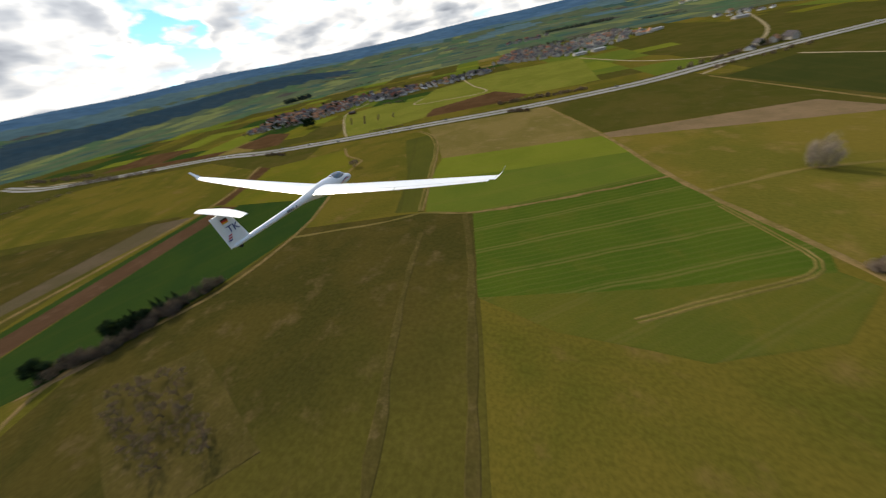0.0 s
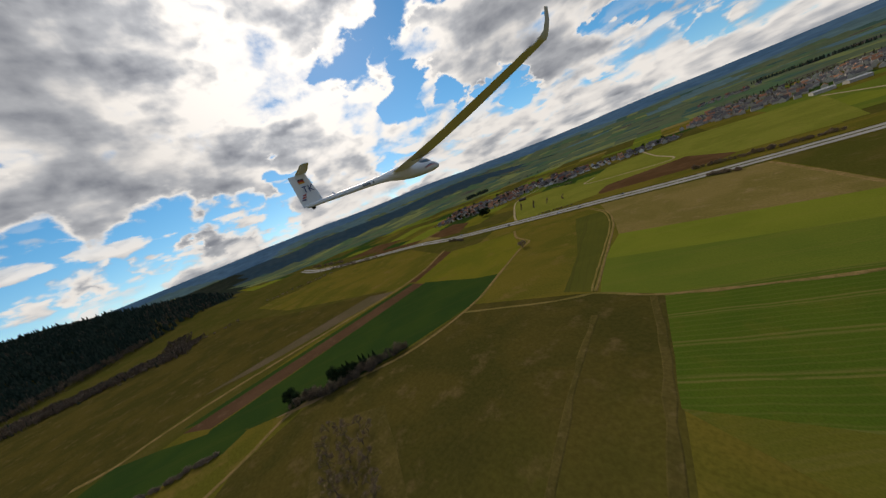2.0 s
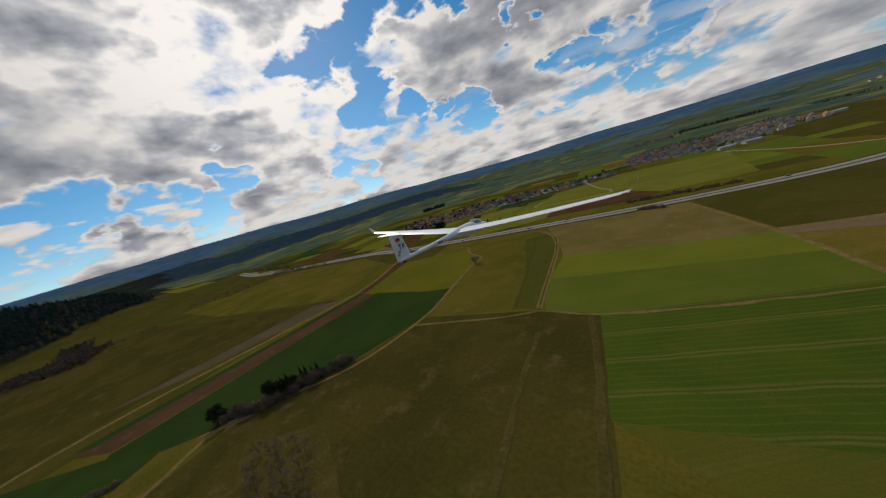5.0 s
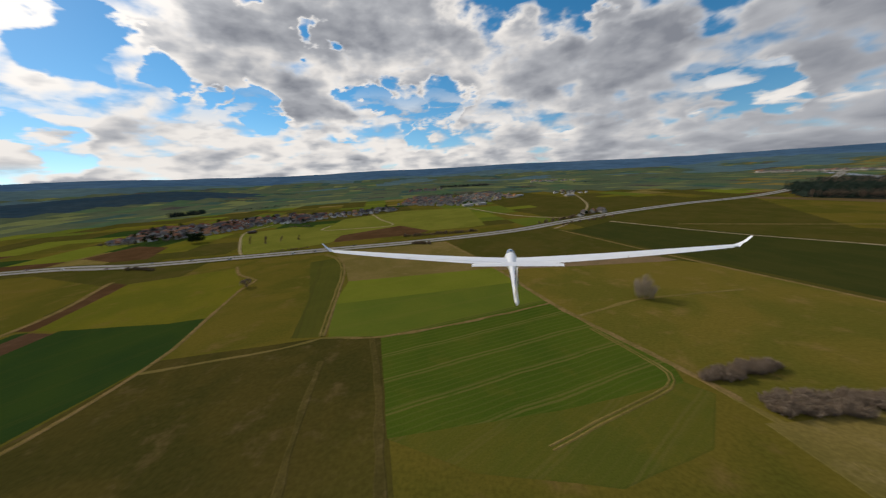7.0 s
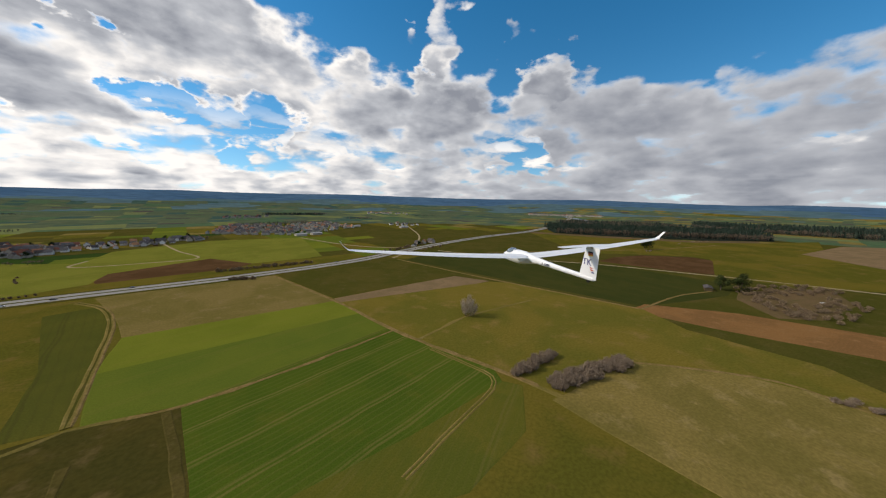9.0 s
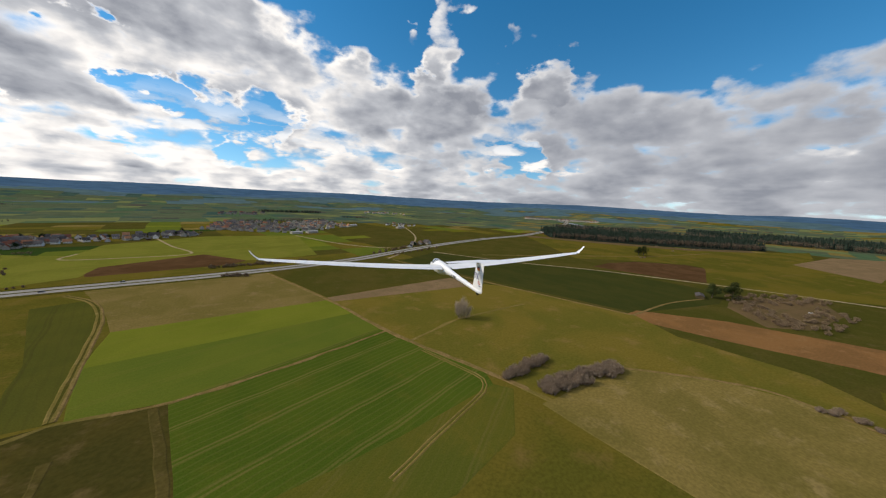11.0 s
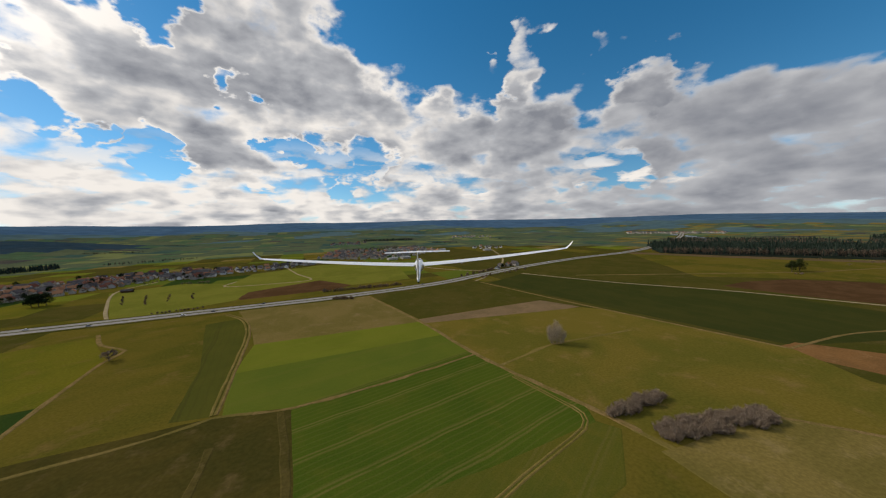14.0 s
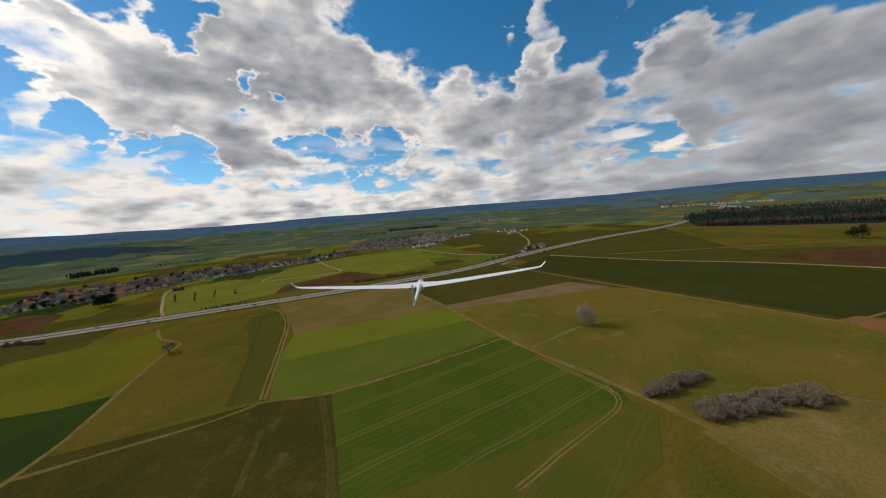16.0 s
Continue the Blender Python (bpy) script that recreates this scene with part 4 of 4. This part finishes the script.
kinds = [
    house("cream house with a red clay tile roof", 12, 9.5, 5.2, 10.0, RENDER_CREAM, ROOF_RED),
    house("white house with a brown tile roof", 10.5, 9, 5.0, 9.2, RENDER_WHITE, ROOF_DARK),
    house("white house with a red tile roof", 14, 10, 4.2, 9.5, RENDER_WHITE, ROOF_RED),
    house("long cream farmhouse with a dark roof", 18, 11, 5.0, 10.8, RENDER_CREAM, ROOF_DARK),
    house("white bungalow with a dark roof", 12, 10, 3.2, 6.6, RENDER_WHITE, ROOF_DARK),
]
used = [False] * len(kinds)


def settle(quad, count, seed, turn=0.0, odds=(2, 5, 2, 3, 3), trees=0.8):
    rng = random.Random(seed)
    a, b, c, d = (Vector(p) for p in quad)
    cells = max(1, int(math.sqrt(count)))
    green = []
    taken = []
    for _ in range(count * 8):
        if len(taken) >= count:
            break
        u, v = rng.random(), rng.random()
        p = a.lerp(b, u).lerp(d.lerp(c, u), v)
        if any((p - q).length < 10.5 for q in taken):
            continue
        taken.append(p)
        k = rng.choices(range(5), odds)[0]
        ob = copy_thing(kinds[k], Matrix()) if used[k] else kinds[k]
        used[k] = True
        s = rng.uniform(0.66, 0.92)
        ob.matrix_basis = pose(p.x, p.y, max(far_rise(p.x, p.y), 0), 0, 0, turn + rng.choice((0, 90, 0, 90, 30)) + rng.uniform(-8, 8)) @ Matrix.Diagonal((s, s, s, 1))
        tagged(ob, group="houses of the villages")
        if rng.random() < trees:
            e = p + Vector((rng.choice((-1, 1)) * rng.uniform(9, 12), rng.uniform(-6, 6)))
            green.append((e.x, e.y))
    return green


def far_houses(quad, count, seed):
    """A far village as one mass of small gabled houses."""
    rng = random.Random(seed)
    a, b, c, d = (Vector(p) for p in quad)
    v, f, slot = [], [], []
    for _ in range(count):
        u, q = rng.random(), rng.random()
        p = a.lerp(b, u).lerp(d.lerp(c, u), q)
        m = pose(p.x, p.y, max(far_rise(p.x, p.y), 0), 0, 0, rng.choice((0, 90)) + rng.uniform(-10, 10))
        long, deep, eaves, ridge = rng.uniform(9, 15), rng.uniform(8, 10), rng.uniform(3.5, 5.5), rng.uniform(8, 10.5)
        k = len(v)
        for x in (-long / 2, long / 2):
            for y, z in ((-deep / 2, -2), (-deep / 2, eaves), (0, ridge), (deep / 2, eaves), (deep / 2, -2)):
                v.append(tuple(m @ Vector((x, y, z))))
        f += [(k, k + 1, k + 6, k + 5), (k + 3, k + 4, k + 9, k + 8), (k, k + 4, k + 3, k + 2, k + 1), (k + 5, k + 6, k + 7, k + 8, k + 9), (k + 1, k + 2, k + 7, k + 6), (k + 2, k + 3, k + 8, k + 7)]
        slot += [0, 0, 0, 0] + [rng.choice((1, 2, 2, 2))] * 2
    ob = mesh_object("far_village", v, f, [RENDER_CREAM, ROOF_RED, ROOF_DARK], None, slot)
    tagged(ob, "far village of pale houses with tiled roofs", "village", kind="stuff")


gardens = settle([(-620, 490), (-502, 531), (-549, 733), (-703, 626)], 100, 201, 10, (3, 5, 4, 2, 4))
gardens += settle([(-502, 531), (-439, 651), (-494, 801), (-585, 722)], 78, 202, 30, (4, 4, 3, 3, 1))
gardens += settle([(-433, 670), (-364, 656), (-329, 782), (-456, 800)], 58, 203, 20, (5, 4, 4, 3, 1))
gardens += settle([(-361, 677), (-174, 799), (-183, 889), (-348, 781)], 38, 204, 15)
far_houses([(-200, 940), (1, 867), (-11, 1180), (-190, 1200)], 150, 205)
far_houses([(1, 867), (190, 1060), (120, 1260), (-11, 1180)], 120, 206)
wood("village_trees", "dark and bare garden trees of a far village", [(-185, 948), (180, 1037), (113, 1349), (-176, 1270)], 330, 10, [NEEDLE, DARK_TWIG], 212, 0.6)
far_houses([(-287, 1588), (-143, 1586), (-113, 1745), (-261, 1739)], 34, 207)
gardens += settle([(312, 1109), (382, 1024), (445, 1121), (347, 1221)], 11, 208, 20)
far_houses([(1560, 1790), (1900, 1430), (1990, 1500), (1650, 1900)], 120, 209)
far_houses([(411, 1913), (642, 1839), (655, 1969), (422, 2045)], 26, 210)
gardens += settle([(214, 580), (283, 609), (294, 649), (217, 621)], 4, 211, 20)
dark = leafy_tree("garden_tree", "dark evergreen garden tree among houses", 12, 10, 220, NEEDLE, 520, False)
bare = bare_tree("garden_tree", "bare brown garden tree among houses", 9.5, 1.0, 221, 0.25, 1.6, TWIG_WARM, 3)
stand(dark, gardens[0::6] + along((-565, 481), (-503, 523), 8, 12, R) + along((-339, 781), (-183, 899), 10, 14, R)[:0], 222, 0.6, 1.2, "trees of the villages")
stand(bare, gardens[1::3] + gardens[2::3] + along((-624, 478), (-561, 485), 14, 14, R) + along((-529, 495), (-502, 515), 8, 10, R) + along((-461, 634), (-430, 702), 6, 12, R), 223, 0.7, 1.2, "trees of the villages")

barn = house("open grey barn with a sheet roof beside a tree", 15, 7, 3.0, 4.2, GREY_SOIL, ROOF_DARK, "barn", "barn")
barn.matrix_basis = pose(424, 172, 0.2, 0, 0, 30)
stall = house("small dark wooden shed on the meadow", 14, 6, 3.0, 5.0, SOIL, ROOF_DARK, "shed", "shed")
stall.matrix_basis = pose(-401, 553, 0, 0, 0, 15)
hut = house("small dark field hut beside a lane", 7, 5, 2.6, 4.2, SOIL, ROOF_DARK, "hut", "hut")
hut.matrix_basis = pose(-238, 753, 0, 0, 0, 25)
hall = house("pale flat-roofed hall at the village edge", 26, 16, 4.5, 6.0, RENDER_CREAM, STEEL, "hall", "hall")
hall.matrix_basis = pose(15, 851, 0, 0, 0, 20)
for x, y, a in ((-625, 506, 20), (336, 1001, 10), (192, 1077, 30), (52, 869, 25), (-615, 597, 40)):
    copy_thing(hall, pose(x, y, 0, 0, 0, a))

# ---- cars on the highway ----
PAINTS = [material("car_paint_" + n, c, tuple(q * 0.9 for q in c), 1.0, None, 3.0, rough=0.3, coat=0.5) for n, c in (("white", (0.7, 0.7, 0.7)), ("black", (0.02, 0.02, 0.022)), ("silver", (0.35, 0.36, 0.37)), ("red", (0.3, 0.03, 0.02)))]
TYRE = material("tyre", (0.02, 0.02, 0.02), (0.03, 0.03, 0.03), 2.0)


def car(label, paint, long=4.5, tall=1.45):
    root = new("car")
    tagged(root, label, "car", "cars on the highway")
    bm = bmesh.new()
    box(bm, -long / 2, long / 2, -0.88, 0.88, 0.3, 0.85)
    bmesh.ops.bevel(bm, geom=list(bm.edges), offset=0.12, segments=2, affect="EDGES")
    part("body", bm, paint, root)
    bm = bmesh.new()
    low, high = [(-long * 0.42, -0.8), (long * 0.26, -0.8), (long * 0.26, 0.8), (-long * 0.42, 0.8)], [(-long * 0.3, -0.62), (long * 0.08, -0.62), (long * 0.08, 0.62), (-long * 0.3, 0.62)]
    v = [bm.verts.new((x, y, 0.85)) for x, y in low] + [bm.verts.new((x, y, tall - 0.04)) for x, y in high]
    for k in range(4):
        bm.faces.new((v[k], v[(k + 1) % 4], v[4 + (k + 1) % 4], v[4 + k]))
    part("windows", bm, GLASS_DARK, root)
    bm = bmesh.new()
    box(bm, -long * 0.3, long * 0.08, -0.63, 0.63, tall - 0.06, tall)
    part("roof", bm, paint, root)
    for x in (-long * 0.3, long * 0.3):
        for y in (-0.8, 0.8):
            bm = bmesh.new()
            bmesh.ops.create_cone(bm, cap_ends=True, segments=14, radius1=0.32, radius2=0.32, depth=0.2, matrix=pose(x, y, 0.32, 90))
            part("wheel", bm, TYRE, root)
    return root


line = smooth_line(ROAD, 2.0)


def on_road(x, lane):
    k = min(range(1, len(line) - 1), key=lambda q: abs(line[q].x - x))
    way = (line[k + 1] - line[k - 1]).normalized()
    p = line[k] + Vector((-way.y, way.x)) * lane
    return pose(p.x, p.y, ROAD_TOP, 0, 0, math.degrees(math.atan2(way.y, way.x)) + (180 if lane > 0 else 0))


models = [car("white car driving on the concrete highway", PAINTS[0]), car("black car driving on the concrete highway", PAINTS[1]), car("silver car driving on the concrete highway", PAINTS[2]), car("red car driving on the concrete highway", PAINTS[3])]
for k, (x, lane) in enumerate(((-226, -7.8), (-198, -4.8), (-400, 7.8), (-440, -8.0), (-352, 5.0), (-150, 8.0), (-300, -8.0), (-560, 7.8), (-505, -4.8), (60, 7.8), (240, -7.8), (-640, 8.0), (380, 7.6))):
    m = models[k % 4]
    if k < 4:
        m.matrix_basis = on_road(x, lane)
    else:
        copy_thing(m, on_road(x, lane))

van = copy_thing(models[0], pose(474, 98, 0.3, 0, 0, 60))
tagged(van, "white car parked beside brown scrub", group="parked cars")

# ---- the sailplane ----
GEL = material("white_gelcoat", (0.82, 0.83, 0.85), (0.79, 0.80, 0.82), 3.0, None, 30.0, rough=0.3, coat=0.3, random_tone=0.001, grainy=0.015)
INK = material("blue_film", (0.015, 0.03, 0.16), (0.02, 0.035, 0.18), 5.0, None, 30.0, rough=0.35, random_tone=0.001, grainy=0.05)
INK_RED = material("red_film", (0.5, 0.03, 0.02), (0.45, 0.03, 0.02), 5.0, None, 30.0, rough=0.35, random_tone=0.001, grainy=0.05)
INK_GOLD = material("gold_film", (0.75, 0.42, 0.02), (0.7, 0.4, 0.02), 5.0, None, 30.0, rough=0.35, random_tone=0.001, grainy=0.05)
INK_BLACK = material("black_film", (0.012, 0.012, 0.012), (0.016, 0.016, 0.016), 5.0, None, 30.0, rough=0.35, random_tone=0.001, grainy=0.05)
GREY_INK = material("grey_film", (0.12, 0.13, 0.16), (0.14, 0.15, 0.18), 5.0, None, 30.0, rough=0.4, random_tone=0.001)


def canopy_glass():
    m = bpy.data.materials.new("canopy_glass")
    m.use_nodes = True
    n = Nodes(m.node_tree)
    shader = n.add("ShaderNodeBsdfPrincipled", ("Base Color", (0.10, 0.13, 0.16, 1)), ("Roughness", 0.05), ("Coat Weight", 1.0), ("Specular IOR Level", 0.8))
    n.add("ShaderNodeOutputMaterial", (0, shader.outputs[0]))
    return m


def loft(rings, close=True):
    bm = bmesh.new()
    rows = [[bm.verts.new(p) for p in ring] for ring in rings]
    for a, b in zip(rows, rows[1:]):
        for k in range(len(a) if close else len(a) - 1):
            bm.faces.new((a[k], a[(k + 1) % len(a)], b[(k + 1) % len(a)], b[k]))
    if close:
        bm.faces.new(rows[0][::-1])
        bm.faces.new(rows[-1])
    bmesh.ops.recalc_face_normals(bm, faces=bm.faces)
    for e in bm.edges:
        if len(e.link_faces) == 2 and e.calc_face_angle() > 0.9:
            e.smooth = False
    return bm


def foil(lead, chord, y, z, thick, begin=0.0, end=1.0, up=None):
    """A ring of an airfoil, from begin to end of its chord; the leading edge at x = lead. up: the thickness direction in y and z."""
    ring = []
    ay, az = up or (0.0, 1.0)
    steps = [begin + (end - begin) * 0.5 * (1 - math.cos(math.pi * k / 9)) for k in range(10)]
    half = lambda c: 5 * thick * (0.2969 * math.sqrt(max(c, 0)) - 0.126 * c - 0.3516 * c * c + 0.2843 * c ** 3 - 0.1015 * c ** 4) + 0.002
    for sgn, some in ((1, steps), (-1, steps[::-1])):
        for c in some:
            h = chord * (sgn * half(c) * (1.15 if sgn > 0 else 0.8) + 0.035 * 4 * c * (1 - c) * (1 if up is None else 0))
            ring.append((lead - chord * c, y + h * ay, z + h * az))
    return ring


def letters(text, size, mat, parent, m, name="lettering"):
    data = bpy.data.curves.new(name, "FONT")
    data.body, data.size, data.extrude, data.align_x, data.align_y = text, size, 0.0012, "CENTER", "CENTER"
    temp = bpy.data.objects.new(name, data)
    me = bpy.data.meshes.new_from_object(temp)
    bpy.data.objects.remove(temp)
    bpy.data.curves.remove(data)
    me.materials.clear()
    me.materials.append(mat)
    ob = new(name, me)
    ob.parent = parent
    ob.matrix_local = m
    return ob


def sailplane():
    root = new("sailplane")
    tagged(root, "white T-tailed model sailplane with winglets, flying level", "glider")
    body = [(0.578, 0.004, 0.004, -0.036), (0.571, 0.018, 0.018, -0.036), (0.551, 0.034, 0.035, -0.034), (0.505, 0.052, 0.055, -0.028), (0.431, 0.068, 0.074, -0.018), (0.339, 0.079, 0.090, -0.008), (0.229, 0.084, 0.099, 0.0), (0.118, 0.083, 0.101, 0.005), (0, 0.074, 0.092, 0.011), (-0.1, 0.06, 0.076, 0.016), (-0.2, 0.047, 0.058, 0.019), (-0.32, 0.037, 0.044, 0.018), (-0.5, 0.031, 0.035, 0.013), (-0.75, 0.027, 0.030, 0.006), (-1, 0.023, 0.026, 0.0), (-1.2, 0.019, 0.024, -0.004), (-1.24, 0.012, 0.018, -0.004)]
    rings = [[(x, hw * math.cos(2 * math.pi * k / 24), zc + hh * math.sin(2 * math.pi * k / 24)) for k in range(24)] for x, hw, hh, zc in body]
    part("fuselage", loft(rings), GEL, root, smooth=True)
    # canopy: a clear bubble over the front of the fuselage
    rings = []
    for k in range(13):
        f = k / 12
        x = 0.475 - 0.36 * f
        s = math.sin(math.pi * min(max(f, 0.02), 0.98)) ** 0.55
        rings.append([(x, 0.070 * s * math.cos(math.pi * j / 12), 0.034 + (0.080 if f > 0.1 else 0.066) * s * math.sin(math.pi * j / 12)) for j in range(13)])
    part("canopy", loft(rings, False), canopy_glass(), root, "dark tinted clear canopy", smooth=True)
    frame_rings = [[(x, y * 1.012, 0.034 + (z - 0.034) * 1.012) for x, y, z in ((q[0] - 0.012 * d, q[1], q[2]) for q in rings[8])] for d in (0, 1)]
    part("canopy_frame", loft(frame_rings, False), GEL, root)
    for side, name in ((1, "left"), (-1, "right")):
        def station(y):
            f = y / 2.38
            chord = 0.30 - 0.14 * f - 0.055 * f ** 4
            return 0.105 - 0.155 * f ** 1.3 - 0.03 * f ** 4, chord, 0.04 + 0.19 * f ** 1.35
        ys = [0.05, 0.3, 0.7, 1.1, 1.3, 1.5, 1.85, 2.15, 2.38]
        wing = part("wing", loft([foil(station(y)[0], station(y)[1], side * y, station(y)[2], 0.115, 0.0, 0.8) for y in ys]), GEL, root, smooth=True)
        for name_, some in (("flap", [0.08, 0.3, 0.7, 1.1, 1.295]), ("aileron", [1.305, 1.5, 1.85, 2.15, 2.33])):
            part(name_, loft([foil(station(y)[0], station(y)[1], side * y, station(y)[2] - 0.001, 0.115, 0.808, 1.0) for y in some]), GEL, wing, smooth=True)
        tip = []
        for f in (0.0, 0.12, 0.3, 0.6, 1.0):
            y = 2.38 + 0.10 * math.sin(f * 1.25) / math.sin(1.25)
            z = station(2.38)[2] + 0.115 * f ** 1.2
            lean = radians(15 + 52 * min(f * 3, 1))
            tip.append(foil(station(2.38)[0] - 0.075 * f, station(2.38)[1] * (1 - 0.42 * min(f * 4, 1) - 0.28 * f), side * y, z, 0.09, 0, 1, (-side * math.sin(lean), math.cos(lean))))
        part("winglet", loft(tip), GEL, wing, smooth=True)
        bm = bmesh.new()
        y0, y1 = 0.62, 0.95
        l0, c0_, z0 = station(y0)
        l1, c1_, z1 = station(y1)
        t = 0.0165
        a = [bm.verts.new(p) for p in ((l0 - c0_ * 0.44, side * y0, z0 + c0_ * 0.092), (l0 - c0_ * 0.5, side * y0, z0 + c0_ * 0.09), (l1 - c1_ * 0.5, side * y1, z1 + c1_ * 0.09), (l1 - c1_ * 0.44, side * y1, z1 + c1_ * 0.092))]
        bm.faces.new(a)
        part("airbrake", bm, GEL, wing)
    # fin with rudder, drawn as a swept tapering foil
    def upright(z):
        f = z / 0.335
        return -1.035 - 0.075 * f, 0.235 - 0.055 * f
    fin = part("fin", loft([[(x, h, z) for x, _, h in foil(upright(z)[0], upright(z)[1], 0, 0, 0.10, 0.0, 0.62, (0.0, 1.0))] for z in (-0.01, 0.1, 0.2, 0.33)]), GEL, root, smooth=True)
    part("rudder", loft([[(x, h, z) for x, _, h in foil(upright(z)[0], upright(z)[1], 0, 0, 0.10, 0.63, 1.0, (0.0, 1.0))] for z in (-0.012, 0.1, 0.2, 0.328)]), GEL, root, smooth=True)
    tail = part("tailplane", loft([foil(-1.085 - 0.05 * abs(y / 0.4) ** 1.5, 0.125 - 0.045 * abs(y / 0.4) ** 1.5, y, 0.338, 0.085, 0, 0.72) for y in (-0.4, -0.33, -0.15, 0.0, 0.15, 0.33, 0.4)]), GEL, root, smooth=True)
    part("elevator", loft([foil(-1.085 - 0.05 * abs(y / 0.4) ** 1.5, 0.125 - 0.045 * abs(y / 0.4) ** 1.5, y, 0.3375, 0.085, 0.735, 1.0) for y in (-0.395, -0.33, -0.15, 0.0, 0.15, 0.33, 0.395)]), GEL, tail, smooth=True)
    bm = bmesh.new()
    bmesh.ops.create_cone(bm, cap_ends=True, segments=18, radius1=0.022, radius2=0.022, depth=0.014, matrix=pose(-1.17, 0, -0.032, 90))
    part("tail_wheel", bm, TYRE, root)
    for side in (1, -1):
        # flag in three bands near the top of the fin
        for k, film in enumerate((INK_BLACK, INK_RED, INK_GOLD)):
            bm = bmesh.new()
            z = 0.283 - 0.016 * k
            box(bm, -1.215, -1.152, side * 0.0125 - 0.001, side * 0.0125 + 0.001, z - 0.016, z)
            part("flag_band", bm, film, fin)
        face = Matrix(((-side, 0, 0, -1.145), (0, 0, side, side * 0.0135), (0, 1, 0, 0.165), (0, 0, 0, 1)))
        letters("TK", 0.098, INK, fin, face)
        for k, film in enumerate((INK_RED, INK_RED, INK)):
            bm = bmesh.new()
            x = -1.20 - 0.012 * k
            a = [bm.verts.new((q, side * 0.0125, z)) for q, z in ((x - 0.03, 0.115 - 0.022 * k), (x + 0.018, 0.122 - 0.024 * k), (x + 0.01, 0.108 - 0.024 * k), (x - 0.026, 0.105 - 0.022 * k))]
            bm.faces.new(a)
            part("emblem_band", bm, film, fin)
        # registration as plain bars along the tail boom
        for k in range(6):
            if k == 1:
                continue
            bm = bmesh.new()
            x = -0.42 - 0.026 * k
            box(bm, x - 0.018, x, side * 0.034 - 0.0015 * k * 0.3 - 0.001, side * 0.034 + 0.0006, -0.003, 0.026)
            part("marking_bar", bm, GREY_INK, root)
        # trim lines on the nose
        for k, film in enumerate((INK, INK_RED)):
            ring = []
            for j in range(9):
                x = 0.505 - 0.0275 * j
                hw = np.interp(x, [0.431, 0.505, 0.56], [0.068, 0.052, 0.03]) if x > 0.431 else np.interp(x, [0.229, 0.339, 0.431], [0.084, 0.079, 0.068])
                z = -0.012 + 0.012 * math.sin(j * 0.5) - 0.014 * k
                ring.append([(x, side * (hw + 0.0015), z + 0.0035 * math.sin(math.pi * j / 8) + 0.001), (x, side * (hw + 0.0015), z - 0.0035 * math.sin(math.pi * j / 8) - 0.001)])
            part("trim_line", loft(ring, False), film, root)
    # large letters under the wing
    under = Matrix(((0, 1, 0, -0.06), (1, 0, 0, -0.62), (0, 0, -1, 0.046), (0, 0, 0, 1)))
    letters("TK", 0.19, GREY_INK, root, under)
    return root


GLIDER = (5.195, -3.119, 94.666)
g_yaw, g_pitch, g_roll = radians(-6.19), radians(-0.48), 0.23
ahead = Vector((-math.sin(g_yaw) * math.cos(g_pitch), math.cos(g_yaw) * math.cos(g_pitch), math.sin(g_pitch)))
# look() turns -z ahead and y up; the sailplane has x ahead, y left and z up
basis = Matrix(((0, -1, 0, 0), (0, 0, 1, 0), (-1, 0, 0, 0), (0, 0, 0, 1)))
sailplane().matrix_basis = look(GLIDER, Vector(GLIDER) + ahead, g_roll) @ basis
